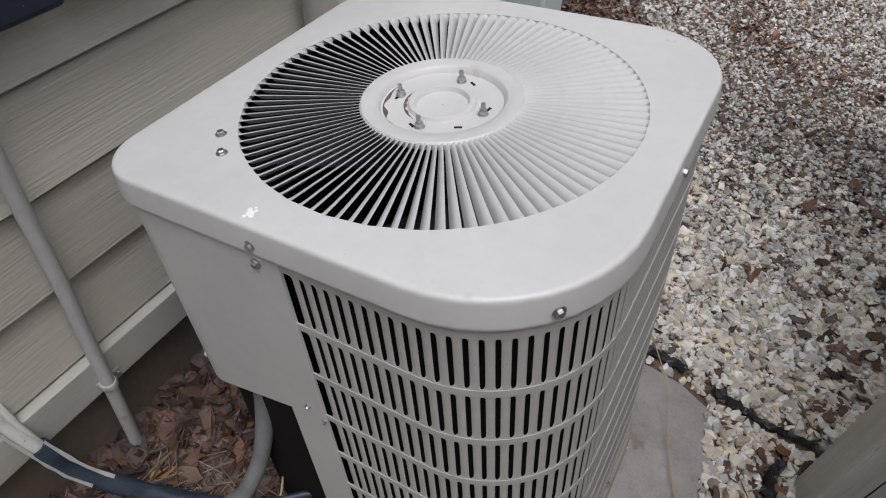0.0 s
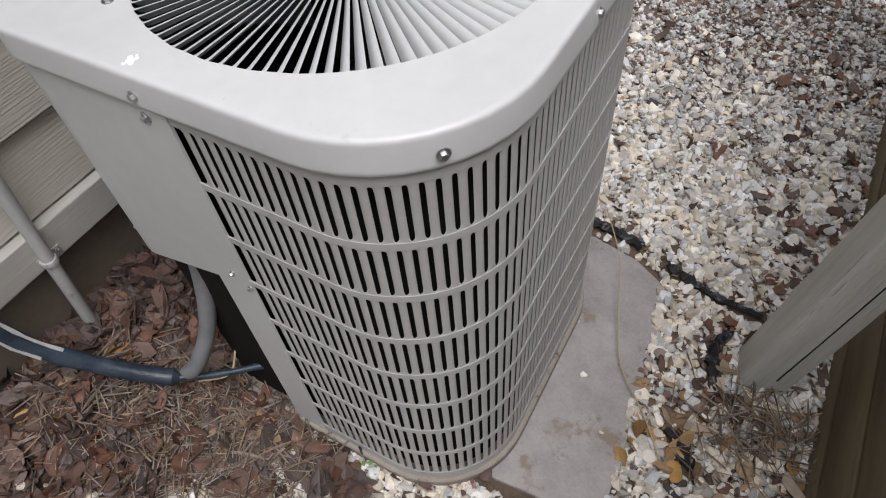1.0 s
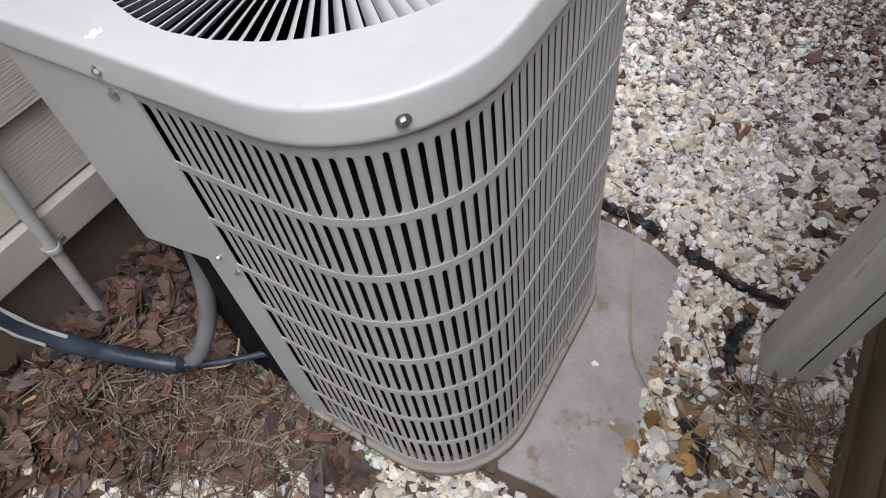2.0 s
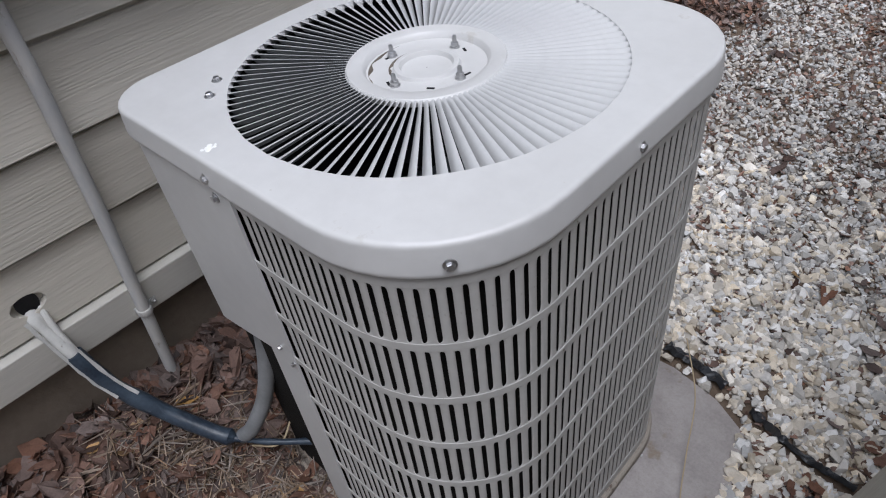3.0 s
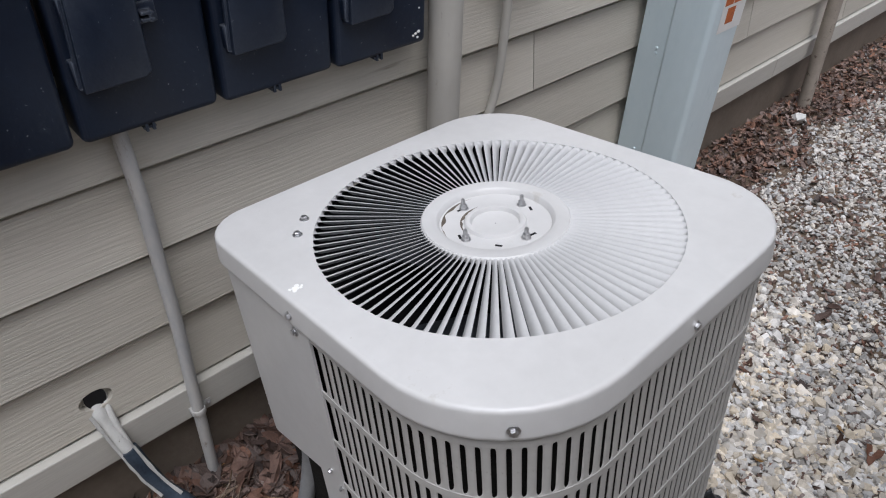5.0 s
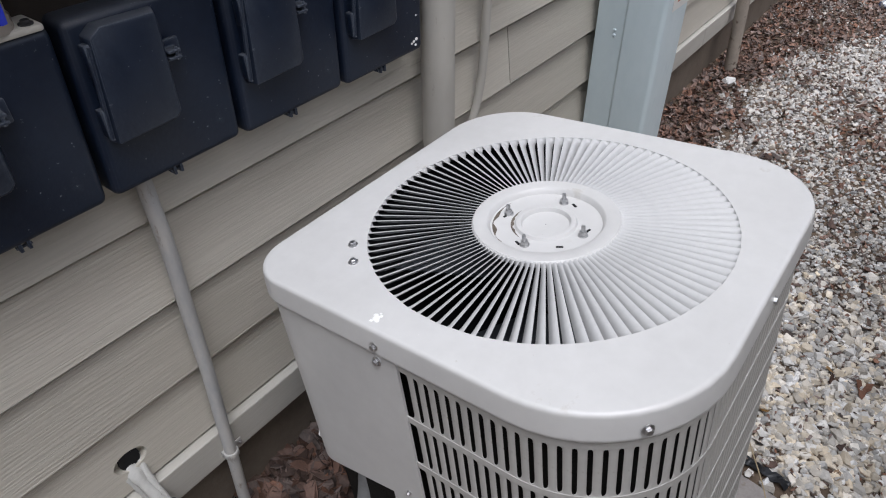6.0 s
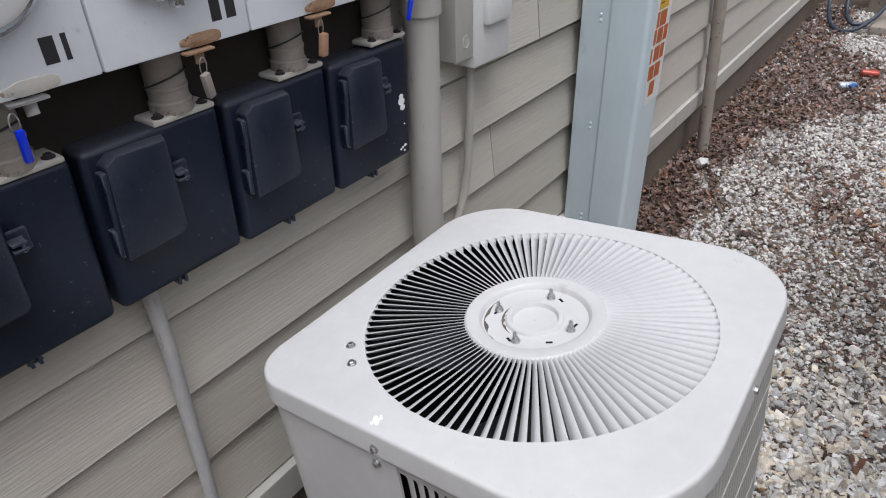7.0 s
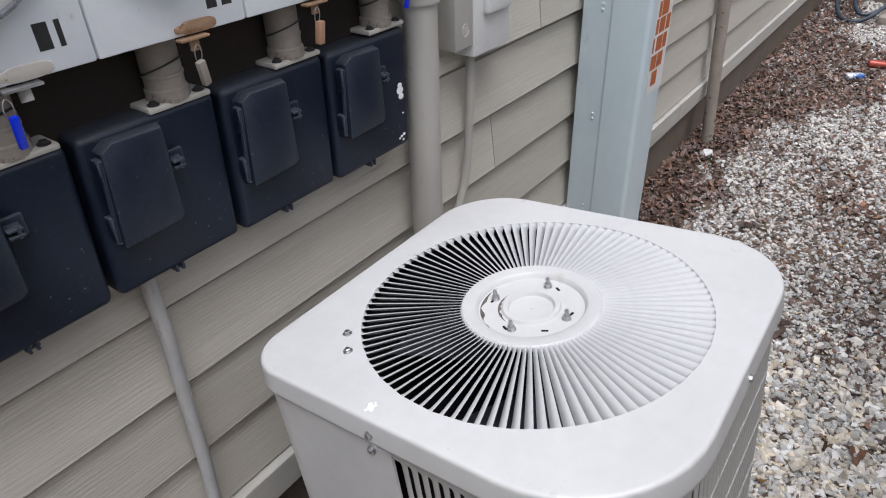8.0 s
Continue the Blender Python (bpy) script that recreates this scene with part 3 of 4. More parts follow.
def foot(p):
    if p.y < -0.35 and p.x > -0.11495:
        return 0.028
    if p.y < -0.3 and p.x > -0.33:
        return 0.60 - 0.045 * (-0.115 - p.x) / 0.2
    return 0.575


for p in seen_run:
    q = Vector((p.x * 0.988, p.y * 0.988))
    ring = [bm.verts.new(v) for v in ((q.x, q.y, foot(p)), (p.x, p.y, foot(p)), (p.x, p.y, TOP - 0.04), (q.x, q.y, TOP - 0.04))]
    if prev:
        for k in range(4):
            bm.faces.new((prev[k], ring[k], ring[(k + 1) % 4], prev[(k + 1) % 4]))
    else:
        bm.faces.new(ring)
    prev = ring
bm.faces.new(prev[::-1])
bmesh.ops.recalc_face_normals(bm, faces=bm.faces)
service = part("service_panel", bm, M_PAINT, unit, "plain beige electrical cover above the cut-away corner", local=True)
bm = bmesh.new()
prism(bm, [(-0.35, -0.33), (-0.33, -0.352), (-0.118, -0.352), (-0.118, -0.065), (-0.355, -0.065)], 0.60, 0.604, "z")
part("service_floor", bm, M_PAINT, unit, local=True)
bm = bmesh.new()
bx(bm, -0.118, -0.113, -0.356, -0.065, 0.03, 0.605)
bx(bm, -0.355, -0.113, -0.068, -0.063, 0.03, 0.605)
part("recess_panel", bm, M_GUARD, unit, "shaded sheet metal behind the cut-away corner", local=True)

# base pan
bm = bmesh.new()
rings = [level(rounded(i), z) for i, z in ((0.01, 0.0), (0.001, 0.0), (-0.001, 0.004), (-0.001, 0.026), (0.002, 0.029), (0.006, 0.029), (0.03, 0.02))]
vs = loops(bm, rings, True)
bm.faces.new(vs[0][::-1])
bmesh.ops.recalc_face_normals(bm, faces=bm.faces)
part("base_pan", bm, M_GRIME, unit, "shallow steel base pan", local=True)


def screw_mesh(big=1.0):
    b = bmesh.new()
    lathe(b, [(0.0085 * big, 0), (0.0085 * big, 0.0012), (0.006 * big, 0.002)], 16)
    lathe(b, [(0.0055 * big, 0.0015), (0.0057 * big, 0.0055), (0.0045 * big, 0.0066)], 6)
    return smooth(mesh_of("screw", b, M_STEEL))


screw_me, small_screw_me = screw_mesh(), screw_mesh(0.62)
h = W / 2
for x, y, z, ax, me in ((-0.242, -0.226, TOP, (0, 0, 1), screw_me), (-0.206, -0.262, TOP, (0, 0, 1), screw_me), (-0.068, -h + 0.002, TOP - 0.032, (0, -1, 0), screw_me), (0.3155, -0.2995, TOP - 0.028, (0.745, -0.667, 0), screw_me),
                        (h - 0.0025, 0.008, TOP - 0.030, (1, 0, 0), screw_me), (-0.04, h, TOP - 0.03, (0, 1, 0), screw_me), (-0.077, -h + 0.008, 0.958, (0, -1, 0), screw_me),
                        (-0.072, -h + 0.008, 0.632, (0, -1, 0), small_screw_me), (-0.043, -h + 0.008, 0.607, (0, -1, 0), small_screw_me)):
    o = new("screw", me)
    o.parent = unit
    o.matrix_basis = facing(x, y, z, ax) @ pose(0, 0, 0, 0, 0, rng.uniform(0, 60))

# droppings on the rim
bm = bmesh.new()
for dx, dy, r in ((0, 0, 0.006), (-0.005, 0.005, 0.0042), (0.004, 0.007, 0.003), (0.005, -0.004, 0.0036), (-0.003, -0.008, 0.003), (0.0, 0.011, 0.0022)):
    lathe(bm, [(r, 0), (r * 0.8, 0.0007), (r * 0.3, 0.001)], 9, pose(-0.078 + dx, -0.345 + dy, TOP + 0.0002))
solid("bird_dropping", bm, M_DROP, "white bird dropping dried on the beige steel rim", "dropping").matrix_basis = UNIT

# ---- service lines beside the unit ----
bm = bmesh.new()
tube(bm, glide([(-0.30, -0.315, 0.60), (-0.30, -0.325, 0.42), (-0.308, -0.36, 0.25), (-0.33, -0.41, 0.135), (-0.365, -0.43, 0.075)], 7), 0.0185, 14)
whip = solid("flexible_conduit", bm, M_FLEX, "grey flexible conduit looping below the condenser", "conduit")

lines = thing("refrigerant_lines", (-0.45, -0.52, ground(-0.45, -0.52)), "insulated pipes from the wall with torn white wrap", "pipe")
path = glide([(-0.73, -0.615, 0.475), (-0.685, -0.618, 0.445), (-0.64, -0.606, 0.37), (-0.585, -0.582, 0.26), (-0.52, -0.538, 0.17), (-0.45, -0.495, 0.115), (-0.38, -0.455, 0.085), (-0.30, -0.40, 0.085), (-0.22, -0.33, 0.09)], 6)
cut = 15
bm = bmesh.new()
tube(bm, path[:cut + 1], [0.0165 + 0.011 * noise.noise(p * 34) for p in path[:cut + 1]], 12)
part("white_wrap", bm, M_WRAP, lines, "torn weathered white tape wrap")
bm = bmesh.new()
tube(bm, path[cut - 2:], [(0.0205 if k < 24 else 0.0075) + 0.004 * noise.noise(p * 22) for k, p in enumerate(path[cut - 2:])], 14)
part("foam_sleeve", bm, M_INSUL, lines, "black foam insulation")
bm = bmesh.new()
tube(bm, [p + Vector((0.008, 0.030, 0.006)) * (1 - k / 17) for k, p in enumerate(path[:16])], 0.0075, 10)
part("copper_line", bm, M_WRAP, lines, "thin painted liquid line")
for off, n0, n1 in (((0.010, -0.018, 0.012), 6, 21), ((0.014, 0.012, 0.016), 13, 22)):
    bm = bmesh.new()
    strip = [p + Vector(off) for p in path[n0:n1]]
    last = None
    for a in strip:
        w = Vector((0.003, -0.004, 0.0015)) * (0.6 + abs(noise.noise(a * 40)))
        ring = [bm.verts.new(v) for v in (a - w, a + w, a + w - Vector((0, 0, 0.0015)), a - w - Vector((0, 0, 0.0015)))]
        if last:
            for k in range(4):
                bm.faces.new((last[k], last[(k + 1) % 4], ring[(k + 1) % 4], ring[k]))
        else:
            bm.faces.new(ring)
        last = ring
    bm.faces.new(last[::-1])
    bmesh.ops.recalc_face_normals(bm, faces=bm.faces)
    part("loose_tape", bm, M_WRAP, lines, "loose edge of white tape")

drop = thing("conduit_drop", (-0.66, -0.447, 0.05), "thin weathered conduit strapped to the siding", "conduit")
bm = bmesh.new()
tube(bm, glide([(-0.662, -0.398, 1.16), (-0.658, -0.400, 1.04), (-0.656, -0.400, 0.92), (-0.658, -0.405, 0.78), (-0.652, -0.413, 0.6), (-0.648, -0.424, 0.45), (-0.642, -0.432, 0.33), (-0.643, -0.44, 0.18), (-0.645, -0.447, 0.03)], 5), 0.0142, 12)
part("pipe", bm, M_CONDUIT, drop)
bm = bmesh.new()
lathe(bm, [(0.0185, 0.0), (0.0188, 0.05), (0.0155, 0.052)], 14, pose(-0.645, -0.447, 0.045))
part("coupling", bm, M_CONDUIT, drop)
bm = bmesh.new()
lathe(bm, [(0.0168, -0.009), (0.018, -0.006), (0.018, 0.006), (0.0168, 0.009)], 16, pose(-0.642, -0.432, 0.335))
bx(bm, -0.6545, -0.6515, -0.45, -0.395, 0.325, 0.345, 0.001)
strap = part("strap", bm, M_CONDUIT, drop, "pipe strap with a screw")
o = new("screw", small_screw_me)
o.parent = strap
o.matrix_basis = drop.matrix_basis.inverted() @ facing(-0.6515, -0.402, 0.335, (1, 0, 0))

# ---- meter bank ----
BOXF = -0.605


def breaker_box(y1, z_off):
    """A navy moulded cover whose front right lower corner is at y1."""
    y1 += 0.007
    y0 = y1 - 0.239
    z0, z1 = 1.092 + z_off, 1.355 + z_off
    t = thing("breaker_box", (-0.65, (y0 + y1) / 2, z0), "dusty navy plastic breaker box with a hinged flap", "breaker box", "breaker boxes under the meters")
    b = bmesh.new()
    bx(b, -0.70, BOXF, y0, y1, z0, z1)
    for v in b.verts:
        if v.co.z > z1 - 0.01:
            v.co.y += 0.018
            if v.co.x > BOXF - 0.01:
                v.co.x -= 0.012
    bmesh.ops.bevel(b, geom=list(b.edges), offset=0.0125, segments=4, affect='EDGES', profile=0.5)
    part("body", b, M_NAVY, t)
    yc0, yc1, zc0, zc1 = y0 + 0.026, y0 + 0.130, z0 + 0.088, z0 + 0.252
    b = bmesh.new()
    pts = [(yc0 - 0.004, zc0), (yc1 + 0.002, zc0 + 0.002), (yc1 + 0.011, zc0 + 0.016), (yc1 + 0.019, zc1 - 0.012), (yc1 + 0.017, zc1 - 0.001), (yc0 + 0.028, zc1 + 0.002), (yc0 + 0.010, zc1 - 0.010)]
    prism(b, pts, BOXF - 0.012, BOXF + 0.028, "x")
    for v in b.verts:
        if v.co.x > BOXF + 0.01:
            # the front is smaller than the foot: sloping right and lower sides
            if v.co.y > yc1 - 0.01:
                v.co.y -= 0.013
            if v.co.z > zc1 - 0.03:
                v.co.x -= 0.010
            elif v.co.z < zc0 + 0.01:
                v.co.z += 0.006
    bmesh.ops.bevel(b, geom=list(b.edges), offset=0.003, segments=2, affect='EDGES', profile=0.5)
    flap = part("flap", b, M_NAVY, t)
    b = bmesh.new()
    tube(b, [(BOXF + 0.011, yc0 - 0.004, zc0 + 0.01), (BOXF + 0.011, yc0 + 0.008, zc1 - 0.02)], 0.0045, 8)
    bx(b, BOXF - 0.004, BOXF + 0.012, yc0 - 0.009, yc0 + 0.001, zc0 + 0.012, zc0 + 0.055, 0.002)
    bx(b, BOXF - 0.004, BOXF + 0.012, yc0 + 0.001, yc0 + 0.011, zc1 - 0.065, zc1 - 0.018, 0.002)
    part("hinge", b, M_NAVY, flap)
    b = bmesh.new()
    ly, lz = yc1 + 0.012, zc0 + 0.098
    bx(b, BOXF - 0.002, BOXF + 0.006, ly - 0.008, ly + 0.024, lz - 0.015, lz + 0.018, 0.002)
    bx(b, BOXF + 0.004, BOXF + 0.024, ly - 0.006, ly + 0.014, lz - 0.007, lz - 0.003, 0.001)
    bx(b, BOXF + 0.004, BOXF + 0.024, ly - 0.006, ly + 0.014, lz + 0.003, lz + 0.007, 0.001)
    tube(b, [(BOXF + 0.021, ly + 0.008, lz - 0.009), (BOXF + 0.021, ly + 0.008, lz + 0.010)], 0.0028, 8)
    part("latch", b, M_NAVY, t, "plastic hasp of the flap")
    b = bmesh.new()
    for k in range(2):
        bx(b, BOXF - 0.03, BOXF - 0.004, y0 + 0.102 + 0.012 * k, y0 + 0.107 + 0.012 * k, z0 - 0.011, z0 + 0.004, 0.001)
    tube(b, [(BOXF - 0.012, y0 + 0.10, z0 - 0.006), (BOXF - 0.012, y0 + 0.122, z0 - 0.006)], 0.0025, 8)
    part("lug", b, M_NAVY, t)
    b = bmesh.new()
    for k in range(9):
        zz = z0 + 0.14 + 0.0085 * k
        fx = BOXF - 0.012 * (zz + 0.0028 - z0) / (z1 - z0)
        bx(b, fx - 0.006, fx - 0.0001, y1 - 0.064, y1 - 0.024, zz, zz + 0.0022)
    part("vent_rib", b, M_NAVY, t)
    return t


# Dark brown sheet holds the deep shadow between boxes and meter covers.
bm = bmesh.new()
bx(bm, -0.70, -0.668, -1.0, 0.275, 1.19, 1.96, 0.003)
solid("backing_board", bm, M_BACK_SHADE, "dark sheet standing in for the deep shadow behind the meter bank", "backing board", soft=False)
for k in range(5):
    breaker_box(-0.738 + 0.251 * k, (0.004, 0.0, 0.0, -0.004, -0.008)[k])

bm = bmesh.new()
for y, z, r in ((0.253, 1.215, 0.009), (0.255, 1.201, 0.007), (0.254, 1.226, 0.006), (0.252, 1.112, 0.0035), (0.243, 1.109, 0.003), (0.236, 1.106, 0.0024), (0.248, 1.100, 0.0026), (0.256, 1.162, 0.002)):
    lathe(bm, [(r, -0.003), (r, 0.0006), (r * 0.5, 0.0012)], 10, facing(BOXF - 0.012 * (z - 1.09) / 0.257, y, z, (1, 0, 0)) @ Matrix.Diagonal((1.25, 1, 1, 1)))
solid("bird_dropping", bm, M_DROP, "white droppings splashed on a navy breaker box", "dropping")

FITX = -0.645


def box_fitting(y):
    t = thing("pipe_fitting", (FITX, y, 1.357), "grimy cream flanged pipe fitting on a breaker box", "fitting", "fittings between boxes and meters")
    b = bmesh.new()
    bx(b, FITX - 0.044, FITX + 0.030, y - 0.052, y + 0.062, 1.352, 1.362, 0.004)
    flange = part("flange", b, M_FITTING, t, "cream flange plate")
    for dy, dx in ((-0.036, 0.018), (0.046, 0.018)):
        b = bmesh.new()
        lathe(b, [(0.0095, 0), (0.0095, 0.002), (0.006, 0.0035), (0.0055, 0.006)], 12, pose(FITX + dx, y + dy, 1.362))
        part("bolt", b, M_INK, flange, "black bolt")
    b = bmesh.new()
    lathe(b, [(0.034, 1.36), (0.034, 1.378), (0.031, 1.381), (0.031, 1.397), (0.0325, 1.398), (0.0325, 1.403), (0.031, 1.404), (0.0305, 1.48)], 24, pose(FITX, y + 0.003, 0))
    part("nipple", b, M_GRIME, t, "grimy pipe nipple")
    b = bmesh.new()
    tube(b, [Vector((FITX + 0.0335 * math.cos(a), y + 0.003 + 0.0335 * math.sin(a), 1.412 + 0.012 * math.sin(a + 1))) for a in [2 * math.pi * k / 20 for k in range(20)]], 0.0016, 6, True)
    part("wire", b, M_INK, t, "black wire round the pipe")


for k in range(5):
    box_fitting(-0.782 + 0.252 * k)

PANF, PBOT = -0.572, 1.464


def meter(y, z):
    t = thing("electric_meter", (PANF, y, z), "round glass electric meter in a bright ring", "meter", "meters of the bank")
    m = facing(PANF, y, z, (1, 0, 0))
    b = bmesh.new()
    lathe(b, [(0.092, 0.0), (0.095, 0.006), (0.094, 0.018), (0.089, 0.022), (0.085, 0.021), (0.083, 0.012)], 48, m, cap=False)
    ring = part("ring", b, M_CHROME, t, "bright aluminium locking ring")
    b = bmesh.new()
    bx(b, PANF + 0.010, PANF + 0.026, y - 0.008, y + 0.008, z - 0.103, z - 0.088, 0.002)
    part("clasp", b, M_CHROME, ring)
    b = bmesh.new()
    lathe(b, [(0.083, 0.01), (0.082, 0.03), (0.074, 0.034), (0.001, 0.034)], 48, m)
    face = part("face", b, M_WHITE, t, "pale dial face with a printed label")
    b = bmesh.new()
    for r in range(2):
        for k in range(9 - 4 * r):
            yy = y - 0.020 + 0.0044 * k + 0.009 * r
            bx(b, PANF + 0.0342, PANF + 0.0347, yy, yy + 0.0026, z - 0.05 - 0.012 * r, z - 0.045 - 0.012 * r)
    part("print", b, M_INK, face, "small dark print")
    b = bmesh.new()
    bx(b, PANF + 0.0342, PANF + 0.0346, y - 0.022, y + 0.024, z - 0.042, z - 0.028)
    part("label", b, M_CONDUIT, face, "grey label")


for k in range(5):
    y0 = -0.897 + 0.249 * k
    t = thing("meter_panel", (PANF - 0.06, y0 + 0.12, PBOT), "pale grey steel meter socket cover with rust at its hasp", "meter panel", "covers of the meter bank")
    bm = bmesh.new()
    bx(bm, -0.702, PANF, y0 + 0.0012, y0 + 0.2478, PBOT, 1.95, 0.0035)
    part("cover", bm, M_METER, t)
    bm = bmesh.new()
    ry = y0 + 0.148
    tab = []
    for j in range(24):
        c, q = math.cos(2 * math.pi * j / 24), math.sin(2 * math.pi * j / 24)
        tab.append((ry + 0.006 + 0.036 * math.copysign(abs(c) ** 0.6, c), PBOT + 0.0105 + (0.0095 - 0.003 * (c < -0.3)) * math.copysign(abs(q) ** 0.6, q)))
    prism(bm, tab, PANF - 0.002, PANF + 0.0035, "x")
    bmesh.ops.bevel(bm, geom=[e for e in bm.edges if all(v.co.x > PANF for v in e.verts)], offset=0.0012, segments=2, affect='EDGES', profile=0.5)
    part("rust_stain", bm, M_RUST if k in (2, 3, 4) else M_FITTING, t, "rusted pressed tab at the lower edge")
    bm = bmesh.new()
    bx(bm, PANF - 0.004, PANF + 0.012, ry - 0.03, ry + 0.02, PBOT - 0.006, PBOT - 0.002, 0.001)
    bx(bm, PANF - 0.002, PANF + 0.002, ry - 0.010, ry + 0.006, PBOT - 0.024, PBOT - 0.003, 0.001)
    part("hasp", bm, M_RUST if k in (2, 3, 4) else M_STEEL, t, "rusty hasp")
    bm = bmesh.new()
    for n in range(2):
        yy = y0 + 0.181 + 0.027 * n
        bx(bm, PANF - 0.0005, PANF + 0.0006, yy, yy + (0.018 if n == 0 or k != 1 else 0.007), PBOT + 0.029, PBOT + 0.062)
    part("marking", bm, M_INK, t, "black bars painted on the cover")
    meter(y0 + 0.118, 1.632)


def seal(y, z, material, label, size=(0.011, 0.016, 0.038), turn=0):
    t = thing("seal_tag", (PANF + 0.004, y, z), label, "seal tag", "seals on the hasps")
    m = pose(PANF + 0.006, y, z - 0.045, turn, 6, 12)
    b = bmesh.new()
    bx(b, -size[0] / 2, size[0] / 2, -size[1] / 2, size[1] / 2, -size[2] / 2, size[2] / 2, 0.002, m)
    part("body", b, material, t)
    b = bmesh.new()
    c = Vector((PANF + 0.004, y, z - 0.016))
    tube(b, [c + Vector((0.002 * math.sin(a), 0.006 * math.cos(a), 0.014 * math.sin(a))) for a in [2 * math.pi * k / 18 for k in range(18)]], 0.0009, 6, True)
    part("wire_loop", b, M_STEEL, t, "thin steel wire loop")


seal(-0.528, PBOT - 0.01, M_BLUE, "bright blue plastic seal hanging from a hasp", (0.008, 0.010, 0.044))
seal(-0.253, PBOT - 0.012, M_GRIME, "dirty grey seal hanging from a rusty hasp", (0.010, 0.014, 0.040), 12)
seal(-0.004, PBOT - 0.010, M_COPPER, "copper-coloured seal hanging from a rusty hasp", (0.012, 0.016, 0.040), -4)
seal(0.245, PBOT + 0.0, M_BLUE, "bright blue plastic seal above the last box", (0.008, 0.010, 0.040), -14)

# ---- pipes and boxes along the wall ----
riser = thing("conduit_riser", (-0.622, 0.347, ground(-0.6, 0.35)), "thick grey painted conduit rising along the siding", "conduit")
bm = bmesh.new()
tube(bm, [(-0.622, 0.337, -0.05), (-0.622, 0.345, 0.9), (-0.622, 0.352, 1.40)], 0.0405, 24)
part("pipe", bm, M_PVC, riser)
bm = bmesh.new()
lathe(bm, [(0.0465, 1.385), (0.047, 1.39), (0.047, 2.4)], 24, pose(-0.622, 0.352, 0))
part("bell_end", bm, M_PVC, riser, "wider upper length of conduit")

bm = bmesh.new()
tube(bm, glide([(-0.655, 0.598, 1.30), (-0.655, 0.597, 1.15), (-0.655, 0.590, 1.0), (-0.657, 0.577, 0.87), (-0.66, 0.545, 0.77), (-0.668, 0.49, 0.70), (-0.675, 0.44, 0.64)], 6), 0.0125, 12)
solid("power_cable", bm, M_PVC, "grey painted cable running down from the switch box", "cable")

disc = thing("disconnect_switch", (-0.64, 0.6, 1.2), "grey and white disconnect switch box on the siding", "switch box")
bm = bmesh.new()
bx(bm, -0.70, -0.622, 0.487, 0.60, 1.235, 1.62, 0.005)
part("enclosure", bm, M_PVC, disc, "grey painted enclosure")
bm = bmesh.new()
lathe(bm, [(0.017, 0), (0.017, 0.001), (0.014, 0.0014), (0.013, 0.0005)], 20, facing(-0.622, 0.53, 1.28, (1, 0, 0)))
part("knockout", bm, M_PVC, disc)
bm = bmesh.new()
bx(bm, -0.70, -0.617, 0.562, 0.732, 1.205, 1.62, 0.004)
part("cover", bm, M_WHITE, disc, "white front cover")
bm = bmesh.new()
bx(bm, -0.62, -0.597, 0.60, 0.715, 1.305, 1.43, 0.010)
part("handle", bm, M_WHITE, disc, "raised switch handle")

duct = thing("utility_duct", (-0.54, 1.37, 0.03), "pale blue square metal utility duct beside the wall", "duct")
bm = bmesh.new()
prism(bm, [(-0.66, 1.278), (-0.556, 1.278), (-0.553, 1.270), (-0.432, 1.270), (-0.42, 1.282), (-0.42, 1.458), (-0.428, 1.466), (-0.66, 1.466)], -0.1, 2.6, "z")
bmesh.ops.bevel(bm, geom=[e for e in bm.edges if abs(e.verts[0].co.z - e.verts[1].co.z) > 1], offset=0.005, segments=3, affect='EDGES', profile=0.5)
part("casing", bm, M_DUCT, duct)
rivet_bm = bmesh.new()
lathe(rivet_bm, [(0.006, 0), (0.005, 0.0025), (0.002, 0.0035)], 10)
rivet_me = smooth(mesh_of("rivet", rivet_bm, M_DUCT))
for z in (0.42, 0.80, 1.18, 1.56):
    for dz in (0, 0.018):
        o = new("rivet", rivet_me)
        o.parent = duct
        o.matrix_basis = duct.matrix_basis.inverted() @ facing(-0.588, 1.278, z + dz, (0, -1, 0))
sticker = part("sticker", bx(bmesh.new(), -0.4195, -0.4185, 1.318, 1.462, 0.90, 1.60), M_WHITE, duct, "white warning sticker with an orange brick pattern")
for row, z in enumerate((0.925, 0.985, 1.045, 1.105, 1.16)):
    spans = ((1.352, 1.40),), ((1.325, 1.375), (1.381, 1.43)), ((1.322, 1.336), (1.352, 1.405), (1.411, 1.445)), ((1.33, 1.352), (1.36, 1.41), (1.418, 1.455)), ((1.338, 1.36), (1.366, 1.425))
    for a, b in spans[row]:
        part("brick_print", bx(bmesh.new(), -0.4186, -0.418, a, b, z, z + 0.05), M_ORANGE, sticker, "orange printed brick")
part("yellow_field", bx(bmesh.new(), -0.4186, -0.418, 1.345, 1.43, 1.216, 1.50), M_YELLOW, sticker, "yellow printed field")
for k in range(6):
    part("print_bar", bx(bmesh.new(), -0.4181, -0.4177, 1.35, 1.385 + 0.008 * (k % 3), 1.235 + 0.017 * k, 1.239 + 0.017 * k), M_INK, sticker, "thin dark bar of print")

bm = bmesh.new()
tube(bm, [(-0.575, 2.99, 0.0), (-0.61, 2.99, 0.5), (-0.64, 2.99, 0.93), (-0.68, 2.99, 1.6)], 0.034, 18)
solid("slanted_pipe", bm, M_GRIME, "grey pipe leaning against the house wall", "pipe")

